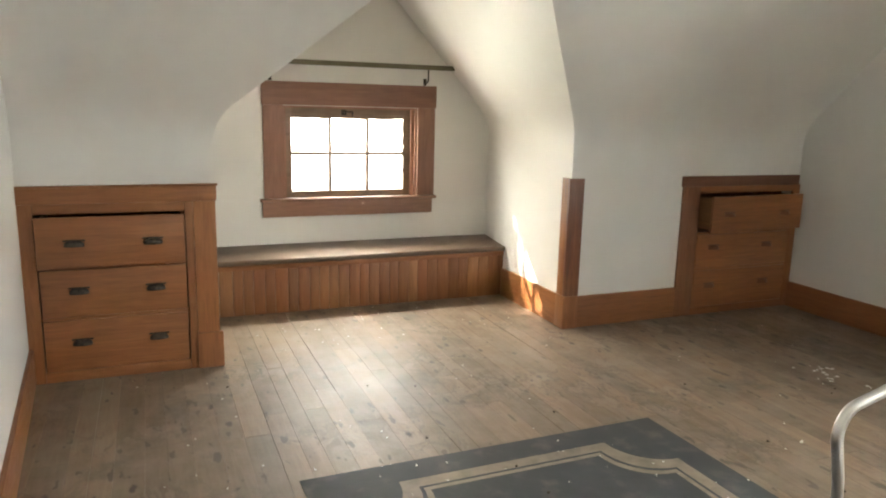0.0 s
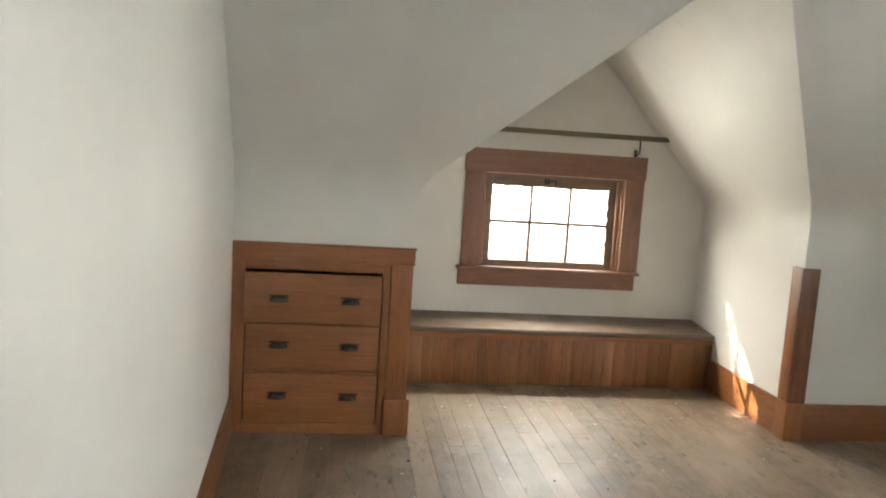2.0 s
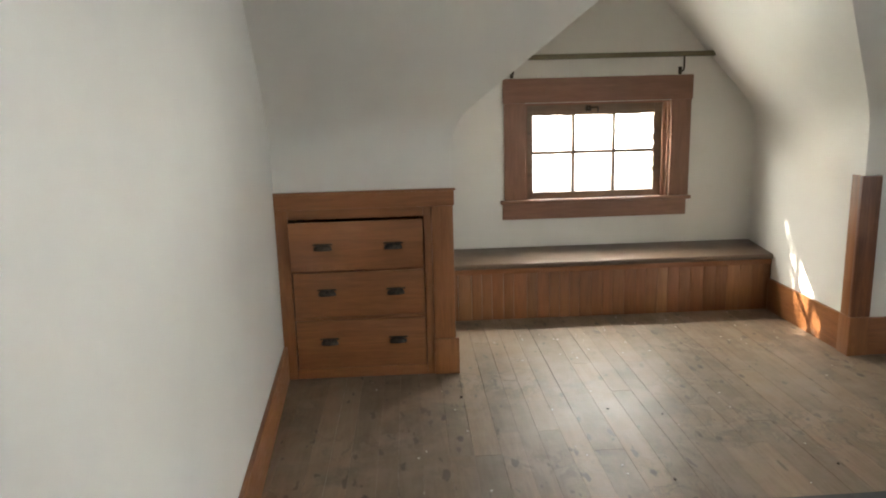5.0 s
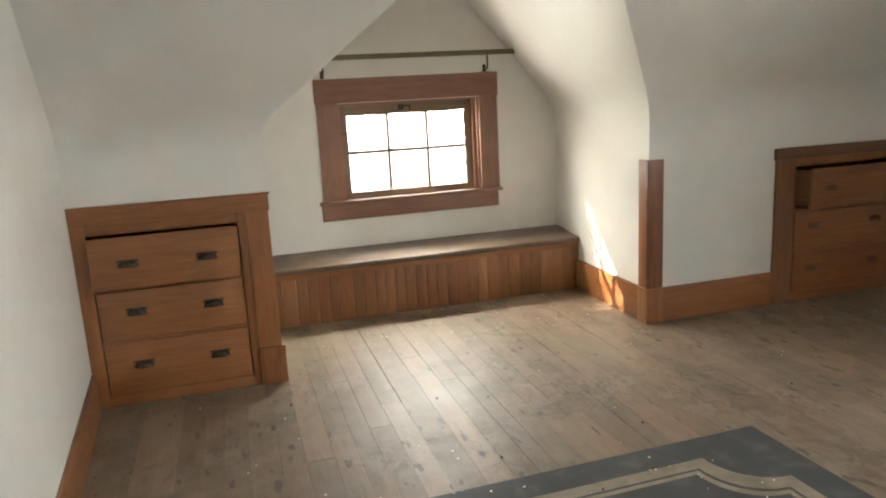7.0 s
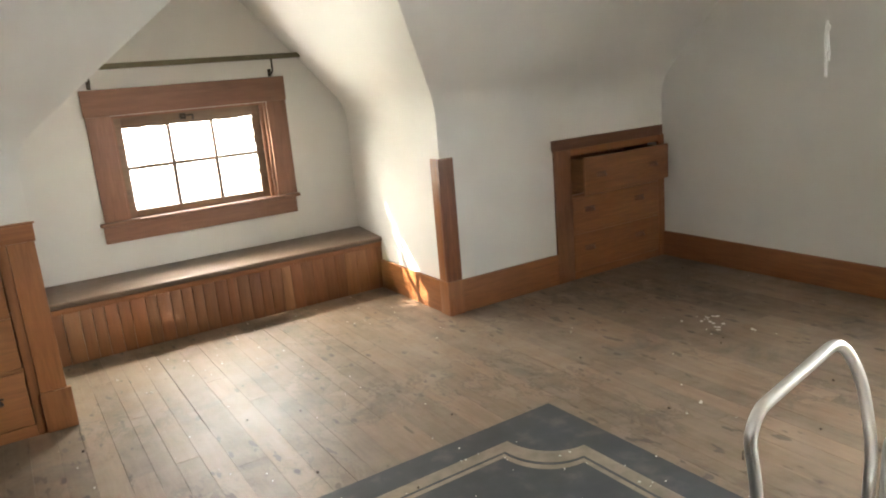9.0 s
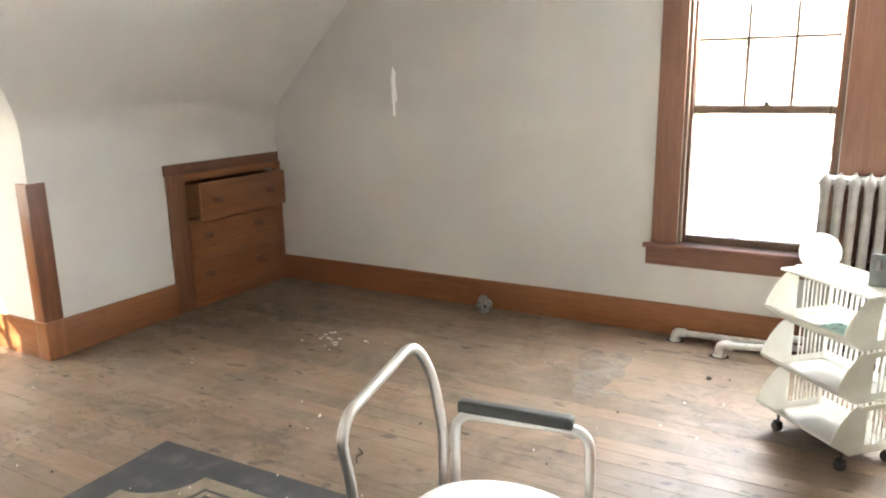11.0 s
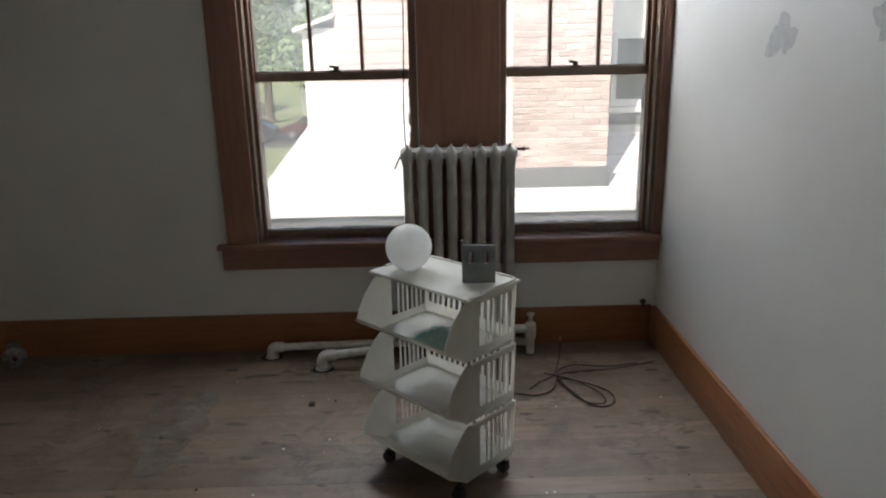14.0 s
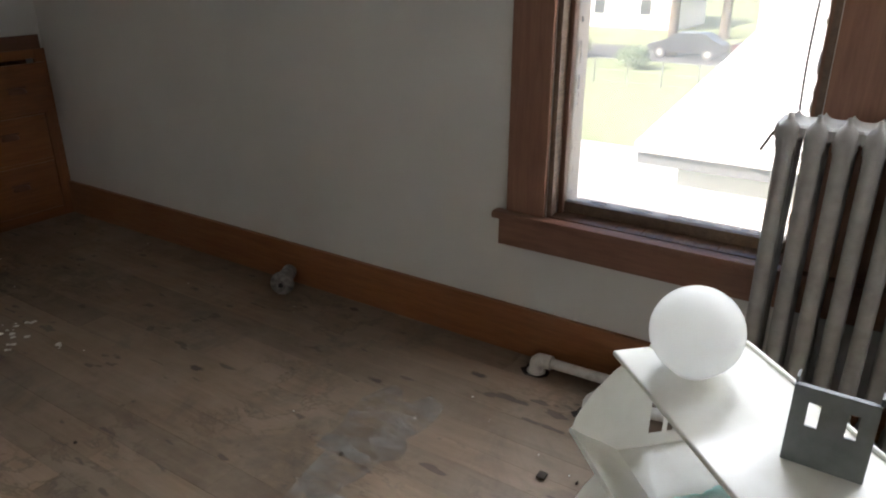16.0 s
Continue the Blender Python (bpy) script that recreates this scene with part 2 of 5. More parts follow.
# recesses behind the two chests of drawers
NICHE_W, NICHE_E = (-0.53, 0.215), (3.56, 4.47)
tagged(part("wall_knee_west", holed_wall(bmesh.new(), "y", YK, YK + 0.1, XW, CL, -0.1, 1.17, [(*NICHE_W, 0.02, 0.93)]), WALL, smooth=0), "low white plaster knee wall", "wall", kind="structure")
tagged(part("wall_knee_east", holed_wall(bmesh.new(), "y", YK, YK + 0.1, CR, XE, -0.1, 1.17, [(*NICHE_E, 0.02, 0.93)]), WALL, smooth=0), "low white plaster knee wall", "wall", kind="structure")
tagged(part("wall_dormer_west", B(CL - 0.1, CL, YK + 0.1, YD, -0.1, 1.17), WALL), "white plaster cheek of the dormer", "wall", kind="structure")
tagged(part("wall_dormer_east", B(CR, CR + 0.1, YK + 0.1, YD, -0.1, 1.17), WALL), "white plaster cheek of the dormer", "wall", kind="structure")
WIN_N = (0.93, 1.94, 0.745, 1.415)
tagged(part("wall_north", holed_wall(bmesh.new(), "y", YD, YD + DEEP, CL - 0.1, CR + 0.1, -0.1, 2.7, [WIN_N]), WALL, smooth=0), "white plaster end wall of the dormer", "wall", kind="structure")


def ceiling():
    """Slope, dormer vault and flat part in one sheet, the bends rounded as in old plaster."""
    bm = bmesh.new()
    v = lambda *p: bm.verts.new(p)
    low = 1.17
    kw0, kw1, ke0, ke1 = v(XW, YK, low), v(CL, YK, low), v(CR, YK, low), v(XE, YK, low)
    tw0, tw1, te0, te1 = v(XW, YK, ZK), v(CL, YK, ZK), v(CR, YK, ZK), v(XE, YK, ZK)
    ridge_in = v(RX, YK - (RZ - ZK), RZ)
    ridge_out, lo_w, lo_e = v(RX, YD, RZ), v(CL, YD, ZK), v(CR, YD, ZK)
    cw, ce = v(CL, YD, low), v(CR, YD, low)
    yt = YK - (TOP - ZK)
    sw, se, fw, fe = v(XW, yt, TOP), v(XE, yt, TOP), v(XW, YS, TOP), v(XE, YS, TOP)
    for f in ((kw0, kw1, tw1, tw0), (ke0, ke1, te1, te0), (kw1, cw, lo_w, tw1), (ke0, te0, lo_e, ce), (tw1, lo_w, ridge_out, ridge_in), (te0, ridge_in, ridge_out, lo_e),
              (tw0, tw1, ridge_in, sw), (ridge_in, te0, te1, se), (sw, ridge_in, se), (sw, se, fe, fw)):
        bm.faces.new(f)
    soft = [e for e in bm.edges if len(e.link_faces) == 2 and {e.verts[0], e.verts[1]} in ({tw0, tw1}, {te0, te1}, {tw1, lo_w}, {te0, lo_e}, {sw, se})]
    bmesh.ops.bevel(bm, geom=soft, offset=0.11, segments=6, affect="EDGES", profile=0.5)
    bmesh.ops.recalc_face_normals(bm, faces=bm.faces)
    if max(bm.faces, key=lambda f: f.calc_area()).normal.z > 0:
        bmesh.ops.reverse_faces(bm, faces=bm.faces)
    bm.normal_update()
    inner = list(bm.faces)
    copy = {v: bm.verts.new(v.co - v.normal * 0.06) for v in list(bm.verts)}
    for e in [e for e in bm.edges if len(e.link_faces) == 1]:
        a, b = e.verts
        bm.faces.new((a, b, copy[b], copy[a]))
    for f in inner:
        bm.faces.new([copy[v] for v in reversed(f.verts)])
    return bm


roof = part("ceiling", ceiling(), CEIL, smooth=25)
tagged(roof, "white plaster attic ceiling sloping round the dormer", "ceiling", kind="structure")


# ---- trim ----
def trim(name, bm, mat, label, category="trim", parent=None):
    ob = part(name, bm, mat, parent, label)
    return tagged(ob, category=category, kind="structure") if parent is None else ob


BASE_H = 0.19
for nm, bm, mt in (("baseboard", B(XE - 0.02, XE, YS + 0.02, YK - 0.02, 0, BASE_H, 0.004), FIR_Y),
                   ("baseboard", B(XW + SKEW * (YK - YS) + 0.02, XE - 0.02, YS, YS + 0.02, 0, BASE_H, 0.004), FIR_X),
                   ("baseboard", askew(B(XW, XW + 0.02, YS + 0.02, YK - 0.03, 0, BASE_H, 0.004)), FIR_Y),
                   ("baseboard", B(2.63, 3.44, YK - 0.02, YK, 0, 0.215, 0.004), FIR_X),
                   ("baseboard", B(CR - 0.02, CR, YK + 0.075, 4.83, 0, 0.215, 0.004), FIR_Y)):
    trim(nm, bm, mt, "varnished brown fir baseboard, scuffed", "baseboard")

# boarded corner of the dormer: a block below, two boards above
corner = thing("corner_trim", pose(CR, YK, 0), "brown fir corner boards on a square plinth block", "trim", kind="structure")
part("plinth_block", B(-0.03, 0.085, -0.03, 0.075, 0, 0.222, 0.004), FIR_Z, corner)
# front board in a darker fir than the side one
part("corner_board", B(-0.026, 0.085, -0.024, -0.001, 0.222, 1.0, 0.004), wood("dark_fir", (0.10, 0.034, 0.014), (0.24, 0.085, 0.032), "z"), corner, "dark front corner board")
part("corner_board", B(-0.024, -0.001, 0.0, 0.075, 0.222, 1.0, 0.005), FIR_Z, corner)


# ---- windows ----
def pane(x0, x1, z0, z1, parent, y=0.0):
    ob = part("pane", B(x0, x1, y - 0.0015, y + 0.0015, z0, z1), GLASS, parent, smooth=0)
    ob.visible_shadow = False
    return ob


METAL_DARK = material("aged_bronze", (0.055, 0.042, 0.03), 0.5, 0.5)
METAL_DARK_N = noise_of(METAL_DARK, coords(METAL_DARK), 60, 4)
wire(METAL_DARK, ramp(METAL_DARK, METAL_DARK_N, [(0.35, (0.022, 0.017, 0.012)), (0.7, (0.075, 0.056, 0.038))]), base(METAL_DARK)["Base Color"])

dormer = thing("window_1", pose(0, YD, 0), "small six-pane dormer window in brown fir casing", "window", kind="structure")
casing = part("head_casing", B(0.775, 2.085, -0.024, 0, 1.418, 1.582, 0.004), CASE_X, dormer)
part("side_casing", B(0.782, 0.93, -0.02, 0, 0.757, 1.418, 0.004), CASE_Z, dormer)
part("side_casing", B(1.94, 2.078, -0.02, 0, 0.757, 1.418, 0.004), CASE_Z, dormer)
part("window_sill", B(0.752, 2.09, -0.05, 0.0, 0.732, 0.757, 0.008), CASE_X, dormer)
part("window_sill", B(0.93, 1.94, 0.0, DEEP + 0.03, 0.722, 0.747, 0.003), SILL, dormer, "pale worn inner sill")
part("apron", B(0.768, 2.065, -0.02, 0, 0.62, 0.732, 0.004), CASE_X, dormer)
part("jamb", B(0.93, 0.945, 0.002, DEEP, 0.747, 1.415), CASE_Z, dormer)
part("jamb", B(1.925, 1.94, 0.002, DEEP, 0.747, 1.415), CASE_Z, dormer)
part("jamb", B(0.945, 1.925, 0.002, DEEP, 1.4, 1.415), CASE_X, dormer)
part("stop", B(1.90, 1.925, 0.03, 0.055, 0.747, 1.4, 0.003), CASE_Z, dormer)


def dormer_sash():
    bm = bmesh.new()
    y0, y1 = 0.062, 0.098
    box(bm, 0.945, 0.995, y0, y1, 0.75, 1.4, 0.003)
    box(bm, 1.852, 1.925, y0, y1, 0.75, 1.4, 0.003)
    box(bm, 0.995, 1.852, y0, y1, 1.33, 1.4, 0.003)
    box(bm, 0.995, 1.852, y0, y1, 0.75, 0.797, 0.003)
    return bm


sash = part("sash", dormer_sash(), SASH, dormer, "weathered brown sash")
for x in (1.281, 1.567):
    part("muntin", B(x - 0.0115, x + 0.0115, 0.066, 0.096, 0.797, 1.33, 0.003), SASH, sash)
for a, b in ((0.995, 1.2695), (1.2925, 1.5555), (1.5785, 1.852)):
    part("muntin", B(a, b, 0.066, 0.096, 1.061, 1.085, 0.003), SASH, sash)
    pane(a, b, 0.797, 1.061, sash, 0.082)
    pane(a, b, 1.085, 1.33, sash, 0.082)
latch = bmesh.new()
box(latch, 1.36, 1.40, 0.042, 0.062, 1.352, 1.392, 0.004)
tube(latch, fillet([(1.38, 0.045, 1.375), (1.38, 0.02, 1.375), (1.44, 0.02, 1.38), (1.44, 0.03, 1.35)], 0.01, 3), 0.006, 6)
part("latch", latch, METAL_DARK, dormer, "dark metal sash latch")
putty = bmesh.new()
for k in range(26):
    x = random.uniform(1.0, 1.85)
    box(putty, x, x + random.uniform(0.01, 0.05), 0.06, 0.07, 1.33 - random.uniform(0.001, 0.006), 1.331)
for k in range(12):
    z = random.uniform(0.82, 1.3)
    box(putty, 1.852 - random.uniform(0.002, 0.012), 1.853, 0.06, 0.07, z, z + random.uniform(0.015, 0.06))
part("putty", putty, SASH, sash, "ragged crumbling glazing putty")

# curtain bar over the dormer window
OLIVE = wood("olive_paint", (0.085, 0.075, 0.04), (0.15, 0.13, 0.075), "x", 0.5)
bar = thing("curtain_bar", pose(0, YD - 0.075, 1.715), "olive painted wooden curtain bar on iron brackets", "curtain rail")
part("bar", B(0.70, 2.2, -0.018, 0.018, -0.017, 0.017, 0.005), OLIVE, bar)
for x in (0.84, 1.995):
    bm = bmesh.new()
    tube(bm, fillet([(x, 0.075, -0.11), (x, 0.0, -0.11), (x, 0.0, -0.01)], 0.03, 4), 0.006, 8)
    box(bm, x - 0.012, x + 0.012, 0.068, 0.0745, -0.13, -0.08, 0.002)
    part("bracket", bm, METAL_DARK, bar)


def sash_window(y0, y1, muntins, parent, lock):
    """A double-hung pair in the east wall, in the wall's own frame: x outwards from its inner face."""
    g0, g1 = y0 + 0.03, y1 - 0.025
    for y, yy in ((y0, y0 + 0.018), (y1 - 0.018, y1)):
        part("jamb", B(0.002, DEEP, y, yy, 0.56, 2.12), SASH, parent)
    part("jamb", B(0.002, DEEP, y0 + 0.018, y1 - 0.018, 2.10, 2.12), SASH, parent)
    part("window_sill", B(0.0, DEEP + 0.04, y0, y1, 0.535, 0.558, 0.003), SILL, parent)
    for y, yy in ((y0 + 0.018, y0 + 0.034), (y1 - 0.034, y1 - 0.018)):
        part("stop", B(0.055, 0.078, y, yy, 0.558, 2.1, 0.003), CASE_Z, parent)
    low = bmesh.new()
    for a, b, c, d in ((y0 + 0.018, g0 + 0.008, 0.558, 1.345), (g1 - 0.006, y1 - 0.018, 0.558, 1.345), (g0 + 0.008, g1 - 0.006, 0.558, 0.596), (g0 + 0.008, g1 - 0.006, 1.305, 1.345)):
        box(low, 0.08, 0.118, a, b, c, d, 0.003)
    s = part("lower_sash", low, SASH, parent, "weathered brown lower sash")
    ob = part("pane", B(0.097, 0.1, g0 + 0.008, g1 - 0.006, 0.596, 1.305), GLASS, s, smooth=0)
    ob.visible_shadow = False
    up = bmesh.new()
    for a, b, c, d in ((y0 + 0.018, g0 + 0.008, 1.31, 2.1), (g1 - 0.006, y1 - 0.018, 1.31, 2.1), (g0 + 0.008, g1 - 0.006, 1.31, 1.35), (g0 + 0.008, g1 - 0.006, 2.055, 2.1)):
        box(up, 0.124, 0.16, a, b, c, d, 0.003)
    s2 = part("upper_sash", up, SASH, parent, "weathered brown upper sash")
    ys = [g0 + 0.008, *muntins, g1 - 0.006]
    for y in muntins:
        part("muntin", B(0.128, 0.156, y - 0.008, y + 0.008, 1.35, 2.055, 0.003), SASH, s2)
    for a, b in zip(ys, ys[1:]):
        part("muntin", B(0.13, 0.154, a + 0.008, b - 0.008, 1.702, 1.716, 0.003), SASH, s2)
        for c, d in ((1.35, 1.702), (1.716, 2.055)):
            ob = part("pane", B(0.139, 0.142, a + 0.006, b - 0.006, c, d), GLASS, s2, smooth=0)
            ob.visible_shadow = False
    bm = bmesh.new()
    box(bm, 0.07, 0.118, lock - 0.025, lock + 0.025, 1.345, 1.352, 0.002)
    lathe(bm, [(0.013, 1.352), (0.013, 1.366), (0.008, 1.37)], "z", (0.1, lock, 0), 12)
    tube(bm, [(0.1, lock, 1.366), (0.085, lock + 0.03, 1.37)], 0.006, 6)
    part("sash_lock", bm, METAL_DARK, parent, "dark metal sash lock")
    rough = bmesh.new()
    for k in range(34):
        z = random.uniform(0.6, 1.28)
        side = random.choice((g0 + 0.008, g1 - 0.006 - 0.009))
        box(rough, 0.116, 0.121, side, side + random.uniform(0.002, 0.009), z, z + random.uniform(0.01, 0.05))
    for k in range(16):
        y = random.uniform(g0 + 0.02, g1 - 0.08)
        box(rough, 0.116, 0.121, y, y + random.uniform(0.01, 0.06), 0.594, 0.596 + random.uniform(0.002, 0.008))
    part("putty", rough, SASH, s, "crumbling pale putty round the glass")


double = thing("window_2", pose(XE, 0, 0), "pair of tall brown double-hung windows with six panes over one", "window", kind="structure")
part("side_casing", B(-0.022, 0, 0.90, 1.045, 0.557, 2.12, 0.004), CASE_Z, double)
part("mullion_casing", B(-0.022, 0, -0.262, 0.112, 0.557, 2.12, 0.004), CASE_Z, double, "broad brown board between the windows")
part("side_casing", B(-0.022, 0, YS, -0.998, 0.557, 2.12, 0.004), CASE_Z, double)
part("head_casing", B(-0.026, 0, YS, 1.06, 2.12, 2.28, 0.004), CASE_Y, double)
part("window_sill", B(-0.052, 0.0, YS, 1.09, 0.53, 0.557, 0.008), CASE_Y, double)
part("apron", B(-0.02, 0, YS, 1.075, 0.425, 0.53, 0.004), CASE_Y, double)
sash_window(0.115, 0.90, (0.371, 0.608), double, 0.49)
sash_window(-1.0, -0.265, (-0.741, -0.511), double, -0.627)

cord = bmesh.new()
tube(cord, fillet([(0.06, 0.165, 2.05), (0.055, 0.17, 1.5), (0.06, 0.185, 1.1), (0.055, 0.165, 0.8), (0.06, 0.172, 0.565)], 0.15, 5), 0.0028, 6)
CORD = material("cord", (0.03, 0.027, 0.024), 0.8)
part("sash_cord", cord, CORD, double, "thin dark cord hanging beside the glass")


# ---- built-in drawers ----
def cup_pull(parent, x, y, z, metal, label):
    bm = bmesh.new()
    rows = []
    for i in range(9):
        u = math.pi * i / 8
        rows.append([bm.verts.new((x + 0.047 * math.cos(u), y - 0.002 - 0.026 * math.sin(u) * math.cos(w), z - 0.012 + 0.03 * math.sin(u) ** 0.6 * math.sin(w))) for w in (math.pi / 2 * k / 5 for k in range(6))])
    for a, b in zip(rows, rows[1:]):
        for k in range(5):
            try:
                bm.faces.new((a[k], a[k + 1], b[k + 1], b[k]))
            except ValueError:
                pass
    bmesh.ops.remove_doubles(bm, verts=bm.verts, dist=0.0005)
    bmesh.ops.solidify(bm, geom=bm.faces[:], thickness=0.0018)
    box(bm, x - 0.05, x + 0.05, y - 0.003, y, z + 0.012, z + 0.022, 0.001)
    return part("cup_pull", bm, metal, parent, label)


def drawer(parent, x0, x1, z0, z1, y, pulls, front, side, skew=0.0, metal=METAL_DARK, pull_label="dark bronze cup pull"):
    """A drawer: its front stands at y, the box runs back into the wall."""
    d = part("drawer", B(x0, x1, y, y + 0.02, z0, z1, 0.004), front, parent)
    d.matrix_basis = Matrix.Translation((x0, y, 0)) @ Matrix.Rotation(radians(skew), 4, "Z") @ Matrix.Translation((-x0, -y, 0))
    bm = bmesh.new()
    box(bm, x0 + 0.012, x0 + 0.026, y + 0.02, y + 0.42, z0 + 0.015, z1 - 0.015, 0.002)
    box(bm, x1 - 0.026, x1 - 0.012, y + 0.02, y + 0.42, z0 + 0.015, z1 - 0.015, 0.002)
    box(bm, x0 + 0.026, x1 - 0.026, y + 0.4, y + 0.415, z0 + 0.015, z1 - 0.02)
    box(bm, x0 + 0.026, x1 - 0.026, y + 0.02, y + 0.4, z0 + 0.02, z0 + 0.03)
    part("drawer_box", bm, side, d, "bare amber pine drawer box")
    for px, pz in pulls:
        cup_pull(d, px, y, pz, metal, pull_label)
    return d


COPPER = material("browned_copper", (0.15, 0.062, 0.034), 0.5)
base(COPPER)["Metallic"].default_value = 0.35
PINE = wood("bare_pine", (0.12, 0.048, 0.012), (0.22, 0.095, 0.026), "y", 0.6)


def carcass(x0, x1, z1):
    bm = bmesh.new()
    y0, y1 = YK + 0.1, YK + 0.6
    box(bm, x0 - 0.02, x0 - 0.001, y0, y1, -0.06, z1 + 0.02)
    box(bm, x1 + 0.001, x1 + 0.02, y0, y1, -0.06, z1 + 0.02)
    box(bm, x0 - 0.02, x1 + 0.02, y1, y1 + 0.02, -0.06, z1 + 0.02)
    box(bm, x0 - 0.02, x1 + 0.02, y0, y1, z1 + 0.001, z1 + 0.02)
    box(bm, x0, x1, y0 + 0.001, y1, -0.06, 0.015)
    return bm


chest = thing("built_in_drawers", pose(0, 0, 0), "brown fir built-in chest of three drawers, top one ajar", "drawers", "built-in drawers")
F = YK - 0.02
part("header", B(XW + 0.001, 0.352, F - 0.008, YK, 0.918, 0.998, 0.004), FIR_X, chest)
part("top_moulding", B(XW + 0.001, 0.36, F - 0.014, YK, 0.998, 1.008, 0.003), FIR_X, chest)
part("stile", B(0.232, 0.345, F - 0.004, YK, 0.2, 0.918, 0.004), FIR_Z, chest)
part("plinth_block", B(0.228, 0.362, F - 0.012, YK, 0, 0.2, 0.004), FIR_Z, chest)
part("stile", B(XW + 0.001, -0.508, F, YK, 0, 0.918, 0.003), FIR_Z, chest)
part("stile", B(0.19, 0.232, F + 0.002, YK + 0.02, 0.0, 0.918, 0.003), FIR_Z, chest)
part("rail", B(-0.508, 0.19, F + 0.002, YK + 0.02, 0.868, 0.918, 0.003), FIR_X, chest)
part("rail", B(-0.508, 0.19, F + 0.002, YK + 0.02, 0.0, 0.055, 0.003), FIR_X, chest)
part("rail", B(-0.508, 0.19, F + 0.004, YK + 0.02, 0.5865, 0.6035, 0.001), FIR_X, chest)
part("rail", B(-0.508, 0.19, F + 0.004, YK + 0.02, 0.3245, 0.3415, 0.001), FIR_X, chest)
part("carcass", carcass(*NICHE_W, 0.93), PINE, chest)
drawer(chest, -0.502, 0.185, 0.605, 0.858, F - 0.045, ((-0.332, 0.725), (0.03, 0.722)), FIR_X, PINE, 0.8)
drawer(chest, -0.502, 0.185, 0.343, 0.585, F, ((-0.328, 0.474), (0.033, 0.47)), FIR_X, PINE)
drawer(chest, -0.502, 0.185, 0.058, 0.323, F, ((-0.329, 0.204), (0.036, 0.202)), FIR_X, PINE)

chest2 = thing("built_in_drawers", pose(0, 0, 0), "dark fir built-in drawers with the top drawer pulled out", "drawers", "built-in drawers")
part("header", B(3.43, XE - 0.022, F - 0.006, YK, 0.93, 1.002, 0.004), FIR_DARK_X, chest2)
part("stile", B(3.44, 3.588, F, YK, 0, 0.93, 0.004), FIR_DARK_Z, chest2)
part("stile", B(4.455, XE - 0.001, F, YK, 0.0, 0.93, 0.003), FIR_Z, chest2)
part("rail", B(3.588, 4.455, F + 0.002, YK + 0.02, 0.88, 0.93, 0.003), FIR_X, chest2)
part("rail", B(3.588, 4.455, F + 0.002, YK + 0.02, 0.0, 0.055, 0.003), FIR_X, chest2)
part("rail", B(3.588, 4.455, F + 0.004, YK + 0.02, 0.5875, 0.606, 0.001), FIR_X, chest2)
part("rail", B(3.588, 4.455, F + 0.004, YK + 0.02, 0.3255, 0.3435, 0.001), FIR_X, chest2)
part("carcass", carcass(*NICHE_E, 0.93), PINE, chest2)
drawer(chest2, 3.602, 4.455, 0.62, 0.872, F - 0.118, ((3.755, 0.742), (4.28, 0.74)), FIR_X, PINE, 1.6, COPPER, "brown copper cup pull")
drawer(chest2, 3.594, 4.45, 0.345, 0.586, F, ((3.745, 0.49), (4.24, 0.49)), FIR_X, PINE, 0.0, COPPER, "brown copper cup pull")
drawer(chest2, 3.594, 4.45, 0.058, 0.324, F, ((3.735, 0.212), (4.24, 0.212)), FIR_X, PINE, 0.0, COPPER, "brown copper cup pull")

# ---- window bench ----
def seat_board():
    """The bench top, rising a little to the wall, with a rounded nose."""
    bm = B(CL, CR, BY - 0.025, YD, 0.352, 0.388, 0.011, 3)
    for v in bm.verts:
        if v.co.z > 0.37 and v.co.y > BY + 0.1:
            v.co.z += 0.034
    return bm


bench = thing("window_bench", pose(0, 0, 0), "varnished fir window bench with a beadboard front", "bench")
BY = 4.83
part("seat_board", seat_board(), wood("bench_top", (0.080, 0.050, 0.033), (0.165, 0.108, 0.073), "x", 0.36), bench, "dark worn bench top, slightly glossy")
part("rail", B(CL, CR, BY - 0.004, BY + 0.02, 0.315, 0.352, 0.003), FIR_X, bench)
BEAD = [wood("bead_%s" % k, d, l, "z") for k, d, l in (("brown", (0.145, 0.056, 0.020), (0.235, 0.094, 0.034)), ("red", (0.15, 0.053, 0.018), (0.245, 0.09, 0.031)), ("light", (0.19, 0.082, 0.031), (0.30, 0.134, 0.053)))]
x = CL
while x < CR - 0.01:
    w = min(random.choice((0.068, 0.078, 0.082, 0.09)), CR - x)
    part("board", B(x + 0.0008, x + w - 0.0008, BY, BY + 0.016, 0.0, 0.316, 0.0022, 2), random.choices(BEAD, (5, 3, 1.3))[0], bench)
    x += w

# ---- radiator and its pipes ----
SILVER = material("radiator_paint", (0.42, 0.41, 0.385), 0.42, 0.35)
sv = noise_of(SILVER, coords(SILVER), 14, 5)
wire(SILVER, ramp(SILVER, sv, [(0.3, (0.30, 0.29, 0.27)), (0.55, (0.38, 0.37, 0.345)), (0.75, (0.45, 0.44, 0.415))]), base(SILVER)["Base Color"])
bump(SILVER, noise_of(SILVER, coords(SILVER), 90, 3), 0.15, 0.002)
WHITE_IRON = material("white_pipe_paint", (0.62, 0.61, 0.57), 0.5)
wp = noise_of(WHITE_IRON, coords(WHITE_IRON), 25, 5)
wire(WHITE_IRON, ramp(WHITE_IRON, wp, [(0.3, (0.44, 0.42, 0.38)), (0.5, (0.60, 0.59, 0.55))]), base(WHITE_IRON)["Base Color"])


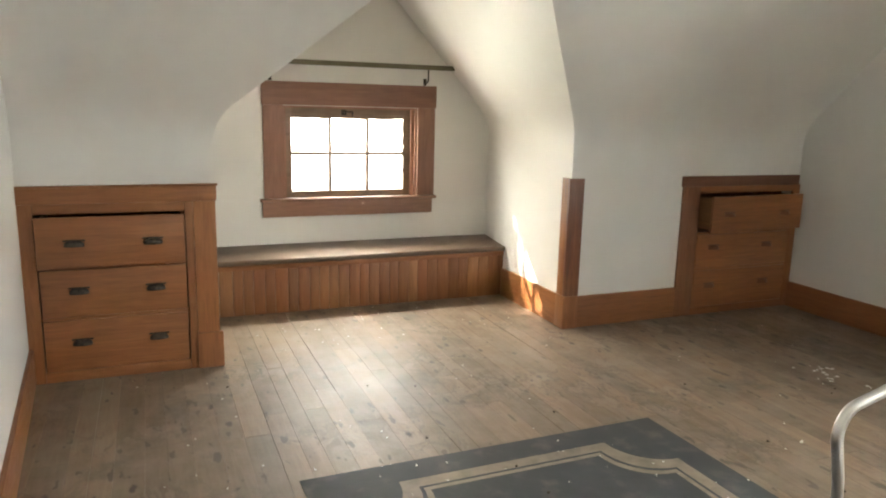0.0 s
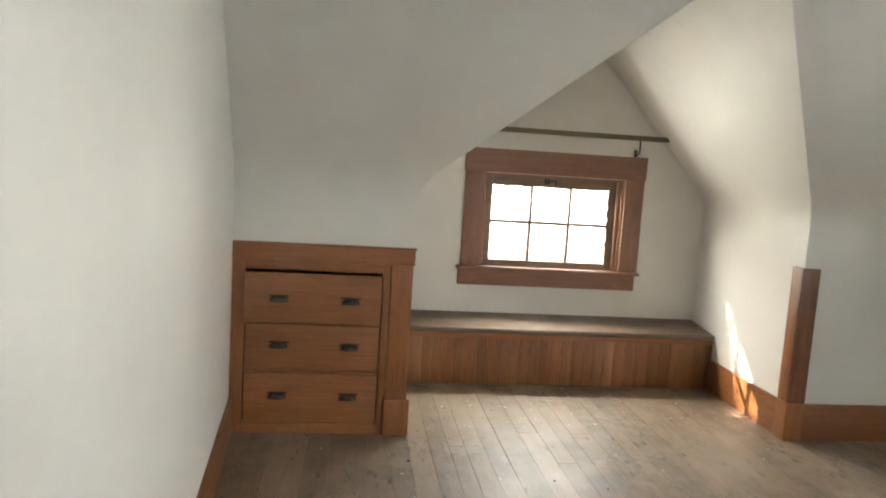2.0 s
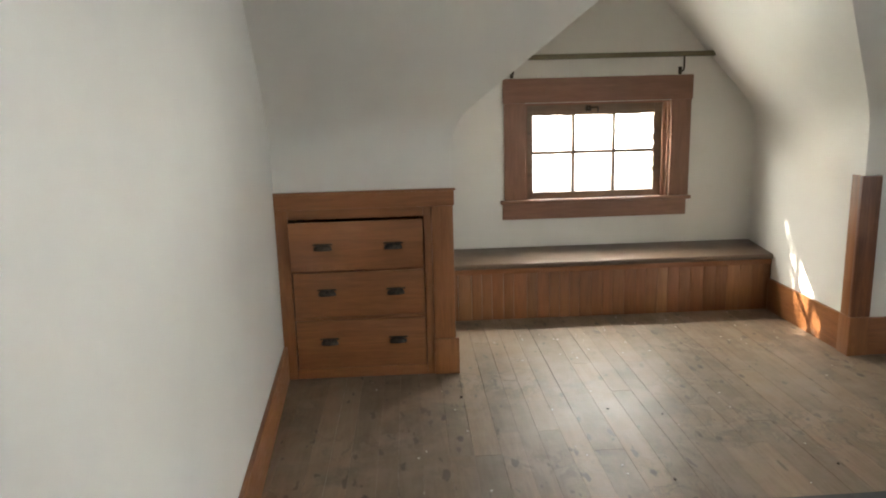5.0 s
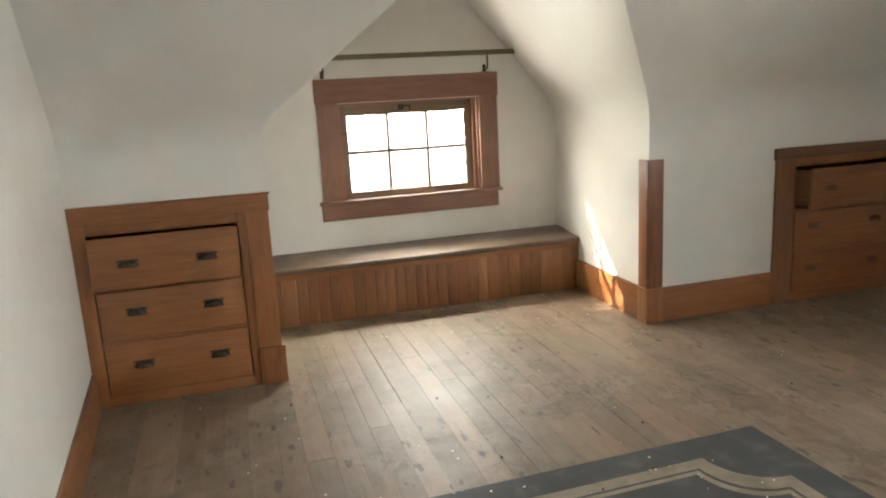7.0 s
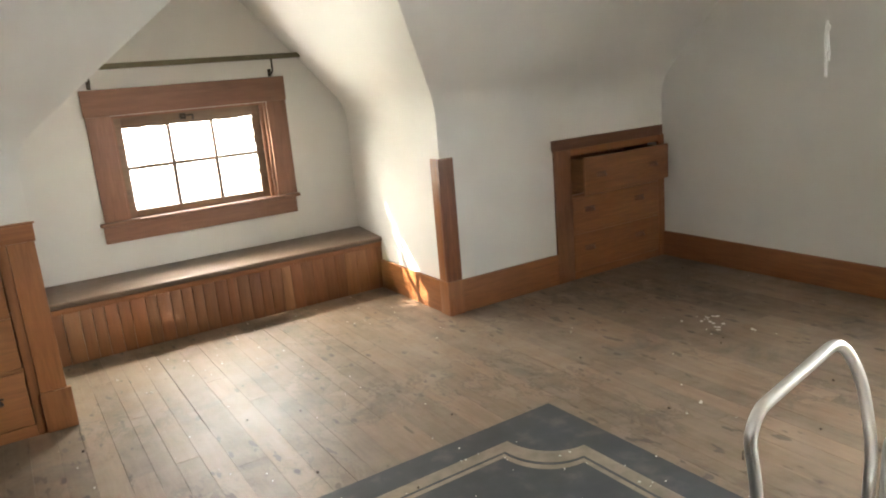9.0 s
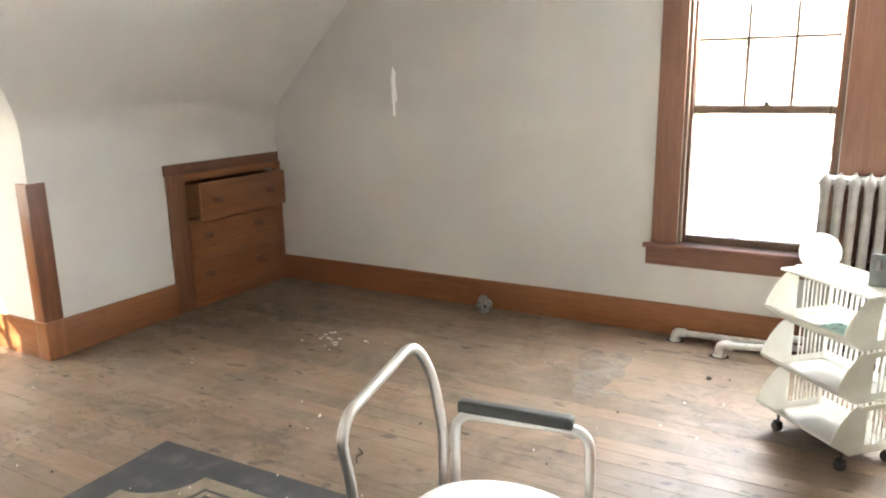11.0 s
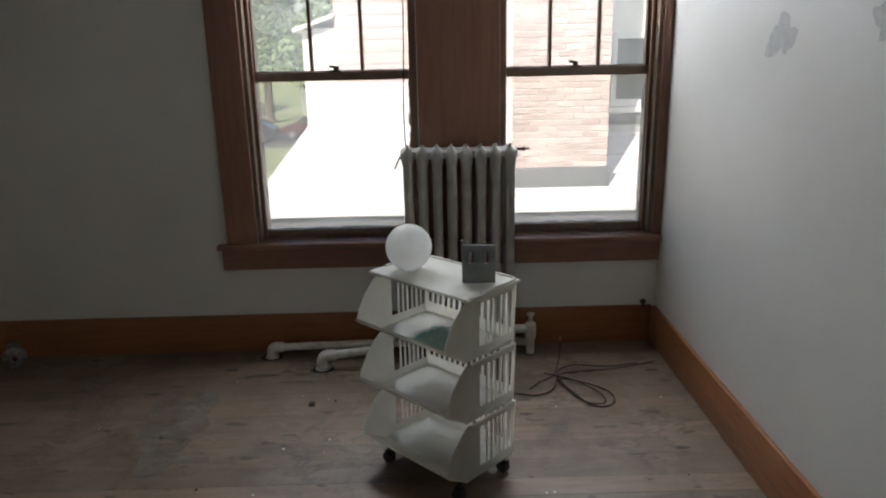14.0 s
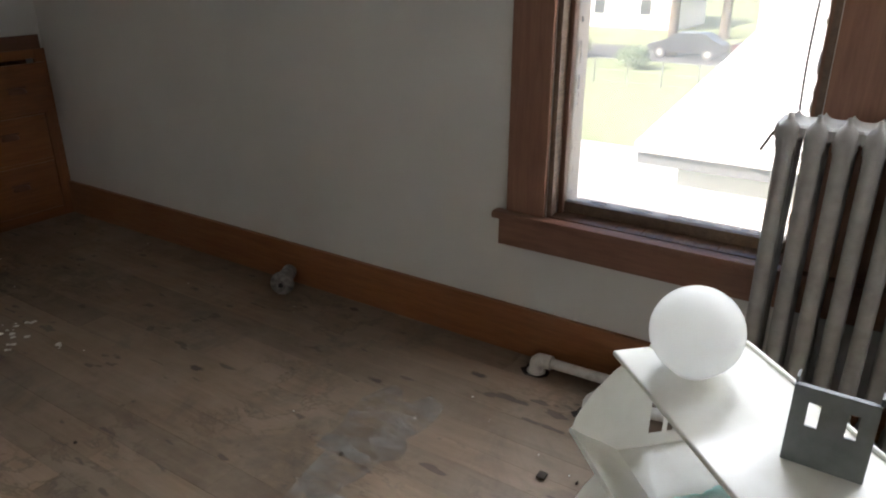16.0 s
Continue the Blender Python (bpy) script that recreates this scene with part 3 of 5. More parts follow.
def radiator_section(feet):
    """One cast section: three columns joined by rounded heads, with a crest on top."""
    bm = bmesh.new()
    lathe(bm, [(0.0235, 0.95), (0.0245, 0.976), (0.0225, 0.998), (0.015, 1.012), (0.0075, 1.020), (0.0045, 1.036)], "z", (-0.072, 0, 0), 12)
    for x in (-0.072, 0.0, 0.072):
        lathe(bm, [(0.016, 0.13), (0.0195, 0.17), (0.0185, 0.55), (0.0195, 0.93), (0.0235, 0.972), (0.019, 0.995)], "z", (x, 0, 0), 12)
    rings = []
    for x, drop, tip in ((-0.080, 0.022, 0.008), (-0.076, 0.006, 0.012), (-0.068, 0.0, 0.016), (-0.05, 0.0, 0.016), (0.0, 0.0, 0.014), (0.075, 0.0, 0.014), (0.092, 0.01, 0.012), (0.1, 0.03, 0.006)):
        ys = [0.0284 * k / 7 for k in range(-7, 8)]
        top = [bm.verts.new((x, y, 1.006 - drop + tip * (1 - abs(y) / 0.0284) ** 3.2)) for y in ys]
        low = [bm.verts.new((x, y, 0.972 + drop * 0.3 - 0.016 * (1 - (abs(y) / 0.0284) ** 2))) for y in reversed(ys)]
        rings.append(top + low)
    for a, b in zip(rings, rings[1:]):
        for i in range(len(a)):
            bm.faces.new((a[i], a[(i + 1) % len(a)], b[(i + 1) % len(a)], b[i]))
    bm.faces.new(rings[0]), bm.faces.new(rings[-1][::-1])
    box(bm, -0.096, 0.096, -0.024, 0.024, 0.085, 0.165, 0.021, 4)
    lathe(bm, [(0.02, -0.0285), (0.02, 0.0285)], "y", (0, 0, 0.985), 12)
    lathe(bm, [(0.024, -0.0285), (0.024, 0.0285)], "y", (0, 0, 0.125), 12)
    if feet:
        for x in (-0.075, 0.0):
            lathe(bm, [(0.022, 0.0), (0.022, 0.012), (0.013, 0.03), (0.015, 0.07), (0.02, 0.1)], "z", (x, 0, 0), 12)
    return bm


rad = thing("radiator", pose(4.378, -0.0645, 0), "silver-grey cast-iron column radiator before the windows", "radiator")
first = part("section", radiator_section(True), SILVER, rad)
mid = part("section", radiator_section(False), SILVER, rad)
PITCH = 0.0647
for ob in (first, mid):
    for v in ob.data.vertices:
        v.co.x, v.co.y = v.co.x * 0.85, v.co.y * PITCH / 0.057
first.location.y, mid.location.y = -3.5 * PITCH, -2.5 * PITCH
for k in range(2, 8):
    src = first if k == 7 else mid
    ob = new("section", src.data)
    ob.parent = rad
    ob.location.y = (k - 3.5) * PITCH
bm = bmesh.new()
tube(bm, [(0, -0.25, 1.0), (0, -0.288, 1.0)], 0.006, 8)
lathe(bm, [(0.009, -0.300), (0.009, -0.288)], "y", (0, 0, 1.0), 10)
tube(bm, [(0, -0.296, 1.0), (-0.012, -0.318, 1.004)], 0.004, 6)
part("bleed_valve", bm, METAL_DARK, rad, "small dark bleed valve")
bm = bmesh.new()
tube(bm, fillet([(-0.05, 0.24, 0.985), (-0.05, 0.262, 0.98), (-0.05, 0.286, 0.93)], 0.006, 3), 0.0035, 6)
part("vent", bm, METAL_DARK, rad)
bm = bmesh.new()
lathe(bm, [(0.021, -0.325), (0.021, -0.25)], "y", (0.02, 0, 0.125), 12)
lathe(bm, [(0.02, 0.0), (0.02, 0.075), (0.027, 0.085), (0.027, 0.15), (0.018, 0.16), (0.010, 0.165), (0.010, 0.192), (0.019, 0.194), (0.019, 0.204), (0.008, 0.208)], "z", (0.02, -0.338, 0), 16)
part("valve", bm, WHITE_IRON, rad, "white painted radiator valve")

pipe1 = thing("heating_pipe", pose(0, 0, 0), "white painted heating pipe along the baseboard", "pipe", "heating pipes")
part("pipe", tube(bmesh.new(), fillet([(4.422, 0.858, -0.03), (4.422, 0.858, 0.05), (4.425, 0.40, 0.058), (4.425, -0.33, 0.05), (4.41, -0.39, 0.05), (4.398, -0.4025, 0.05)], 0.035, 5), 0.0185, 12), WHITE_IRON, pipe1)
part("elbow", lathe(tube(bmesh.new(), fillet([(4.422, 0.858, 0.005), (4.422, 0.858, 0.05), (4.422, 0.80, 0.052)], 0.03, 5), 0.026, 12), [(0.034, 0.0), (0.034, 0.006)], "z", (4.422, 0.858, 0), 16), WHITE_IRON, pipe1)
pipe2 = thing("heating_pipe", pose(0, 0, 0), "white painted heating pipe rising to the radiator", "pipe", "heating pipes")
part("pipe", tube(bmesh.new(), fillet([(4.275, 0.59, -0.03), (4.275, 0.59, 0.065), (4.29, 0.34, 0.08), (4.378, 0.25, 0.125), (4.378, 0.185, 0.125)], 0.035, 5), 0.0195, 12), WHITE_IRON, pipe2)
part("elbow", lathe(tube(bmesh.new(), fillet([(4.275, 0.59, 0.005), (4.275, 0.59, 0.065), (4.278, 0.53, 0.068)], 0.03, 5), 0.028, 12), [(0.036, 0.0), (0.036, 0.006)], "z", (4.275, 0.59, 0), 16), WHITE_IRON, pipe2)

# near-black discs painting the shaded holes round the pipe feet
for owner, hx, hy in ((pipe1, 4.422, 0.862), (pipe2, 4.268, 0.595)):
    hole = bmesh.new()
    ring = [(hx + r * 0.052 * math.cos(a), hy + r * 0.058 * math.sin(a)) for a, r in ((2 * math.pi * k / 14, 0.85 + 0.3 * noise.noise((k * 1.7, hx, hy))) for k in range(14))]
    low, top = [hole.verts.new((px, py, 0.0002)) for px, py in ring], [hole.verts.new((px, py, 0.0015)) for px, py in ring]
    hole.faces.new(top)
    for i in range(14):
        hole.faces.new((low[i], low[(i + 1) % 14], top[(i + 1) % 14], top[i]))
    part("floor_shade_disc", hole, material("hole_shade", (0.012, 0.010, 0.008), 0.9), owner, "flat dark disc for the shaded hole round the pipe", 0)

# ---- basket trolley ----
PLASTIC = material("ivory_plastic", (0.80, 0.785, 0.72), 0.35)
pl = noise_of(PLASTIC, coords(PLASTIC), 9, 5)
wire(PLASTIC, ramp(PLASTIC, pl, [(0.3, (0.70, 0.68, 0.60)), (0.6, (0.82, 0.805, 0.745))]), base(PLASTIC)["Base Color"])
glow_through(PLASTIC, 0.25, (0.9, 0.88, 0.8))
BLACK = material("black_rubber", (0.018, 0.017, 0.016), 0.6)
T = 0.0022


def lattice(columns, bars, rows, extra, place):
    """A slotted sheet: faces that share their edges, thickened; bars are the closed columns of the middle row."""
    bm = bmesh.new()
    made = {}

    def v(a, z):
        if (a, z) not in made:
            made[a, z] = bm.verts.new(place(a, z))
        return made[a, z]
    for k, (a, b) in enumerate(zip(columns, columns[1:])):
        for r, (c, d) in enumerate(zip(rows, rows[1:])):
            if r != 1 or k in bars:
                bm.faces.new((v(a, c), v(b, c), v(b, d), v(a, d)))
    if extra:
        bm.faces.new([v(a, z) for a, z in extra])
    bmesh.ops.solidify(bm, geom=bm.faces[:], thickness=2 * T)
    return bm


def side_panel(x):
    """A slotted side with a scooped front, seen along x."""
    cols = [-0.122, -0.108, -0.098, -0.088, -0.076, -0.066, -0.054, -0.044, -0.032, -0.022, -0.010, 0.0, 0.012, 0.022, 0.050, 0.058]
    front = [(0.058, 0.0), (0.118, 0.0), (0.15, 0.024), (0.192, 0.048), (0.210, 0.066), (0.202, 0.095), (0.172, 0.145), (0.135, 0.185), (0.112, 0.203), (0.058, 0.203), (0.058, 0.178), (0.058, 0.035)]
    return lattice(cols, set(range(0, 16, 2)), [0.0, 0.035, 0.178, 0.203], front, lambda y, z: (x, y - (0.06 * z if y < -0.1 else 0), z))


def back_panel(w):
    n = 31
    cols = [-w + 2 * w * k / n for k in range(n + 1)]
    return lattice(cols, set(range(0, n, 2)), [0.0, 0.045, 0.168, 0.203], None, lambda a, z: (a, -0.119 - 0.06 * z, z))


cart = thing("basket_trolley", pose(3.436, 0.029, 0, 0, 0, 45.0), "ivory plastic three-tier basket trolley on black castors", "trolley")
W = 0.205
side_a, side_b, back_b = None, None, None
for k in range(3):
    z = 0.078 + 0.2135 * k
    basket = part("basket", box(box(bmesh.new(), -W, W, -0.115, 0.12, 0.0, 0.005, 0.002), -W * 0.9, W * 0.9, -0.10, 0.10, -0.012, 0.0, 0.002), PLASTIC, cart)
    basket.location.z = z
    if side_a is None:
        side_a, side_b, back_b = part("side_panel", side_panel(-W), PLASTIC, basket), part("side_panel", side_panel(W), PLASTIC, basket), part("back_panel", back_panel(W), PLASTIC, basket)
    else:
        for src, nm in ((side_a, "side_panel"), (side_b, "side_panel"), (back_b, "back_panel")):
            ob = new(nm, src.data)
            ob.parent = basket
    lip = bmesh.new()
    prism_pts = [(0.115, 0.0), (0.15, 0.022), (0.196, 0.048), (0.214, 0.064), (0.210, 0.071), (0.19, 0.055), (0.146, 0.029), (0.112, 0.006)]
    a = [lip.verts.new((-W - T, y, zz)) for y, zz in prism_pts]
    b = [lip.verts.new((W + T, y, zz)) for y, zz in prism_pts]
    lip.faces.new(a), lip.faces.new(b[::-1])
    for i in range(len(a)):
        j = (i + 1) % len(a)
        lip.faces.new((a[i], a[j], b[j], b[i]))
    part("front_lip", lip, PLASTIC, basket)
    rim = fillet([(-W - 0.004, 0.092, 0.2), (-W - 0.004, -0.132, 0.2), (W + 0.004, -0.132, 0.2), (W + 0.004, 0.092, 0.2)], 0.03, 4)
    part("rim", tube(bmesh.new(), rim, 0.0048, 8), PLASTIC, basket)
    if k:
        foot = fillet([(-W - 0.002, 0.02, 0.003), (-W - 0.002, -0.12, 0.003), (W + 0.002, -0.12, 0.003), (W + 0.002, 0.02, 0.003)], 0.03, 4)
        part("rim", tube(bmesh.new(), foot, 0.005, 8), PLASTIC, basket)
lid = bmesh.new()
box(lid, -0.226, 0.226, -0.132, 0.132, 0.0, 0.011, 0.005, 3)
part("top_tray", lid, PLASTIC, cart).location.z = 0.711
tray_rim = part("tray_rim", tube(bmesh.new(), fillet([(-0.218, 0.06, 0.724), (-0.218, -0.124, 0.724), (0.218, -0.124, 0.724), (0.218, 0.06, 0.724)], 0.03, 4), 0.005, 8), PLASTIC, cart)
for x, y in ((0.172, 0.117), (-0.172, 0.117), (-0.172, -0.112), (0.172, -0.112)):
    c = part("castor", box(lathe(bmesh.new(), [(0.006, 0.035), (0.006, 0.078)], "z", (x, y, 0), 8), x - 0.017, x + 0.017, y - 0.012, y + 0.012, 0.03, 0.047, 0.004), BLACK, cart, "black castor fork")
    part("wheel", lathe(bmesh.new(), [(0.012, -0.014), (0.02, -0.014), (0.022, -0.009), (0.022, 0.009), (0.02, 0.014), (0.012, 0.014)], "y", (x, y + 0.004, 0.0225), 16), BLACK, c, "black twin castor wheel")

# things on and in the trolley
OPAL = material("opal_glass", (0.86, 0.86, 0.83), 0.12)
glow_through(OPAL, 0.6, (0.95, 0.95, 0.93))
prof = [(0.030, -0.078), (0.034, -0.076), (0.034, -0.070)] + [(0.079 * math.cos(a), 0.079 * math.sin(a)) for a in (radians(d) for d in range(-62, 90, 8))] + [(0.004, 0.079)]
globe = part("globe_lampshade", lathe(bmesh.new(), prof, "z", (0, 0, 0), 40), OPAL)
globe.location = (3.508, 0.141, 0.7225 + 0.078)
tagged(globe, "white opal glass globe lampshade on the trolley top", "lampshade")
GREY = material("grey_plastic", (0.20, 0.215, 0.21), 0.5)
gn = noise_of(GREY, coords(GREY), 30, 4)
wire(GREY, ramp(GREY, gn, [(0.3, (0.17, 0.185, 0.18)), (0.7, (0.23, 0.245, 0.24))]), base(GREY)["Base Color"])
bracket = thing("switch_cover", pose(3.342, -0.085, 0.7225, 0, 0, -1), "grey bent plastic cover with two slots", "cover plate")
bm = holed_wall(bmesh.new(), "x", 0, 0.003, -0.053, 0.053, 0.0, 0.125, [(-0.032, -0.018, 0.064, 0.102), (0.016, 0.032, 0.064, 0.102)])
part("plate", bm, GREY, bracket, smooth=0)
for y in (-0.053, 0.050):
    part("flange", B(0.003, 0.024, y, y + 0.003, 0.0, 0.136), GREY, bracket, smooth=0)
part("top_lip", B(0.003, 0.009, -0.050, 0.050, 0.121, 0.125), GREY, bracket, smooth=0)

TEAL = material("teal_film", (0.66, 0.92, 0.87), 0.3)
glow_through(TEAL, 0.5, (0.7, 0.95, 0.9))
tn = noise_of(TEAL, coords(TEAL), 22, 5)
wire(TEAL, ramp(TEAL, tn, [(0.32, (0.55, 0.88, 0.82)), (0.5, (0.74, 0.94, 0.90)), (0.65, (0.93, 0.98, 0.97))]), base(TEAL)["Base Color"])
bm = bmesh.new()
N = 22
vs = [[None] * (N + 1) for _ in range(N + 1)]
for i in range(N + 1):
    for j in range(N + 1):
        u, w = i / N - 0.5, j / N - 0.5
        edge = max(0.0, 1 - (2.0 * max(abs(u), abs(w))) ** 3)
        h = 0.008 + edge * (0.014 + 0.022 * abs(noise.noise((u * 9, w * 9, 2.1))) + 0.012 * noise.noise((u * 21, w * 21, 5)))
        vs[i][j] = bm.verts.new((u * 0.19 + 0.01 * noise.noise((u * 7, w * 7, 9)), w * 0.15 + 0.012 * noise.noise((u * 6, w * 6, 4)), h))
for i in range(N):
    for j in range(N):
        bm.faces.new((vs[i][j], vs[i + 1][j], vs[i + 1][j + 1], vs[i][j + 1]))
bmesh.ops.solidify(bm, geom=bm.faces[:], thickness=0.001)
bag = part("plastic_bag", bm, TEAL, smooth=60)
bag.matrix_world = pose(3.436, 0.029, 0.505, 0, 0, 45.0) @ pose(-0.04, 0.035, 0.003, 0, 0, 8)
tagged(bag, "crumpled teal plastic bag in the upper basket", "bag")

# ---- tubular chair ----
CHROME = material("aluminium_tube", (0.70, 0.69, 0.665), 0.36, 1.0)
FOAM = material("grey_vinyl", (0.075, 0.08, 0.08), 0.55)
bump(FOAM, noise_of(FOAM, coords(FOAM), 120, 3), 0.25, 0.002)
SEAT = material("white_seat_plastic", (0.78, 0.775, 0.75), 0.4)
chair = thing("commode_chair", pose(0.010, -0.0185, 0), "aluminium tube commode chair with grey arm pad and white seat", "chair")
R = 0.0125
part("back_frame", tube(bmesh.new(), fillet([(1.41, 1.02, 0.012), (1.425, 1.005, 0.6), (1.366, 0.985, 0.765), (1.392, 0.985, 0.815), (1.668, 0.985, 0.886), (1.702, 0.955, 0.80), (1.688, 0.918, 0.66), (1.682, 0.925, 0.012)], 0.055, 8), R, 14), CHROME, chair)
part("arm_frame", tube(bmesh.new(), fillet([(1.705, 0.895, 0.012), (1.705, 0.893, 0.704), (1.748, 0.562, 0.712), (1.752, 0.555, 0.012)], 0.055, 8), R * 0.95, 14), CHROME, chair)
pad = bmesh.new()
box(pad, -0.018, 0.018, -0.142, 0.142, 0.0, 0.03, 0.011, 4)
p = part("arm_pad", pad, FOAM, chair, "grey vinyl arm pad")
p.matrix_basis = pose(1.724, 0.742, 0.712, 0.6, 0, 7.6)
part("seat_frame", tube(bmesh.new(), fillet([(1.69, 0.90, 0.42), (1.748, 0.57, 0.42), (1.37, 0.555, 0.42), (1.415, 0.985, 0.42), (1.69, 0.92, 0.42)], 0.03, 4), 0.011, 12), CHROME, chair)
part("leg", tube(bmesh.new(), [(1.365, 0.55, 0.012), (1.37, 0.555, 0.47), (1.42, 0.60, 0.535)], R, 12), CHROME, chair)
seat = bmesh.new()
rings = []
for r, z in ((0.0, 0.552), (0.55, 0.556), (0.85, 0.558), (0.96, 0.553), (1.0, 0.545), (0.98, 0.537), (0.0, 0.5365)):
    rings.append([seat.verts.new((1.55 + 0.168 * max(r, 0.001) * math.cos(a), 0.695 + 0.218 * max(r, 0.001) * math.sin(a), z)) for a in (2 * math.pi * k / 40 for k in range(40))])
for a, b in zip(rings, rings[1:]):
    for k in range(40):
        seat.faces.new((a[k], a[(k + 1) % 40], b[(k + 1) % 40], b[k]))
bmesh.ops.remove_doubles(seat, verts=seat.verts, dist=0.0006)
part("seat", seat, SEAT, chair, "white plastic oval seat", 50)
for x, y in ((1.41, 1.02), (1.682, 0.925), (1.705, 0.895), (1.752, 0.555), (1.365, 0.55)):
    part("rubber_foot", lathe(bmesh.new(), [(0.016, 0.0), (0.017, 0.004), (0.015, 0.03), (0.0135, 0.034)], "z", (x, y, 0), 12), BLACK, chair, "dark rubber foot")

# ---- floor covering ----
SLATE = material("slate_lino", (0.055, 0.06, 0.063), 0.6, spec=0.3)
sl = noise_of(SLATE, coords(SLATE), 7, 6)
wire(SLATE, ramp(SLATE, sl, [(0.3, (0.032, 0.035, 0.038)), (0.55, (0.054, 0.057, 0.059)), (0.74, (0.11, 0.104, 0.095))]), base(SLATE)["Base Color"])
wire(SLATE, ramp(SLATE, sl, [(0.3, (0.55,) * 3), (0.7, (0.75,) * 3)]), base(SLATE)["Roughness"])
TAN = material("tan_lino", (0.26, 0.20, 0.135), 0.5)
tl = noise_of(TAN, coords(TAN), 11, 6)
wire(TAN, ramp(TAN, tl, [(0.3, (0.14, 0.11, 0.076)), (0.6, (0.235, 0.19, 0.138))]), base(TAN)["Base Color"])


def rug():
    """One sheet: nested frames with hollowed corners, a material to each ring."""
    bm = bmesh.new()
    x0, x1, y0, y1, n = 0.50, 2.166, 0.32, 2.553, 10

    def loop(inset, hollow, z):
        out = []
        for cx, cy, sx, sy in ((x1, y1, -1, -1), (x0, y1, 1, -1), (x0, y0, 1, 1), (x1, y0, -1, 1)):
            px, py = cx + sx * inset, cy + sy * inset
            pts = []
            for k in range(n + 1):
                a = math.pi / 2 * k / n
                if hollow:
                    pts.append((px + sx * hollow * math.cos(a), py + sy * hollow * 1.1 * math.sin(a)))
                else:
                    f = k / n
                    pts.append((px + sx * 0.3 * max(0, 1 - 2 * f), py + sy * 0.3 * max(0, 2 * f - 1)))
            out += pts[::-1] if sx * sy > 0 else pts
        return [bm.verts.new((x, y, z)) for x, y in out]
    loops = [loop(0, 0, 0.0), loop(0, 0, 0.0035), loop(0.145, 0.21, 0.0035), loop(0.205, 0.21, 0.0035), loop(0.218, 0.21, 0.0035), loop(0.24, 0.21, 0.0035)]
    for a, b, slot in zip(loops, loops[1:], (0, 0, 1, 0, 1)):
        for i in range(len(a)):
            j = (i + 1) % len(a)
            f = bm.faces.new((a[i], a[j], b[j], b[i]))
            f.material_index = slot
    bm.faces.new(loops[-1])
    return bm


carpet = part("linoleum_rug", rug(), SLATE, smooth=0)
carpet.matrix_world = pose(2.172, 2.545, 0, 0, 0, 1.2) @ Matrix.Translation((-2.166, -2.553, 0))
carpet.data.materials.append(TAN)
tagged(carpet, "worn slate linoleum rug with a tan scalloped border", "rug")

# ---- small things ----
BROWN_WIRE = material("brown_wire", (0.035, 0.024, 0.018), 0.6)
coil = thing("loose_wire", pose(4.10, -0.48, 0.004), "tangle of dark loose wire on the boards", "wire")
for pts in ([(-0.16, 0.36, 0), (-0.13, 0.20, 0), (-0.17, 0.11, 0.002), (-0.12, 0.03, 0.003), (0.0, 0.0, 0.008), (-0.07, -0.14, 0.004), (-0.15, -0.215, 0.002), (-0.24, -0.21, 0.0), (-0.285, -0.14, 0.002), (-0.22, -0.07, 0.004), (-0.10, -0.02, 0.006), (0.02, 0.01, 0.01), (0.05, -0.12, 0.008), (0.08, -0.30, 0.003), (0.15, -0.485, 0.0)],
            [(0.03, 0.05, 0.012), (-0.04, -0.08, 0.01), (-0.17, -0.17, 0.006), (-0.26, -0.17, 0.006), (-0.25, -0.09, 0.004), (-0.08, -0.015, 0.01), (0.04, 0.0, 0.014), (0.10, -0.08, 0.02), (0.09, -0.26, 0.006), (0.13, -0.40, 0.004)],
            [(0.25, -0.06, 0.075), (0.20, -0.05, 0.03), (0.10, -0.02, 0.012), (0.0, 0.01, 0.012), (-0.05, 0.09, 0.006), (-0.10, 0.13, 0.002)]):
    part("strand", tube(bmesh.new(), fillet(pts, 0.08, 5), 0.0030, 6), BROWN_WIRE, coil)
part("tip", B(0.246, 0.254, -0.064, -0.056, 0.07, 0.10, 0.002), material("copper", (0.5, 0.28, 0.14), 0.4, 1.0), coil, "bare copper end")

IVORY = material("outlet_plastic", (0.72, 0.70, 0.62), 0.4)
outlet = thing("wall_outlet", pose(2.875, YS + 0.021, 0.100, 0, 4, 0), "ivory outlet plate hanging loose on the baseboard", "outlet")
part("plate", B(-0.058, 0.058, 0.0, 0.006, -0.036, 0.036, 0.0025), IVORY, outlet)
for x in (-0.021, 0.021):
    part("socket", lathe(bmesh.new(), [(0.015, 0.0055), (0.015, 0.0075)], "y", (x, 0, 0), 16), BLACK, outlet, "dark socket")

LEAD = material("grey_iron", (0.22, 0.21, 0.195), 0.6, 0.3)
ln = noise_of(LEAD, coords(LEAD), 35, 5)
wire(LEAD, ramp(LEAD, ln, [(0.3, (0.10, 0.095, 0.085)), (0.65, (0.30, 0.285, 0.265))]), base(LEAD)["Base Color"])
stub = thing("pipe_stub", pose(4.41, 2.10, 0.055, 0, 0, 30), "grey capped pipe stub standing out of the baseboard", "pipe")
part("flange", lathe(bmesh.new(), [(0.018, -0.062), (0.022, -0.064), (0.05, -0.05), (0.054, -0.035), (0.046, -0.02), (0.034, -0.012), (0.034, 0.0895)], "x", (0, 0, 0), 18), LEAD, stub)
part("hole", lathe(bmesh.new(), [(0.011, -0.066), (0.011, -0.058)], "x", (0, 0, 0), 12), BLACK, stub, "dark open bore")
part("foot", B(-0.045, -0.02, -0.025, 0.025, -0.055, -0.03, 0.006), LEAD, stub)

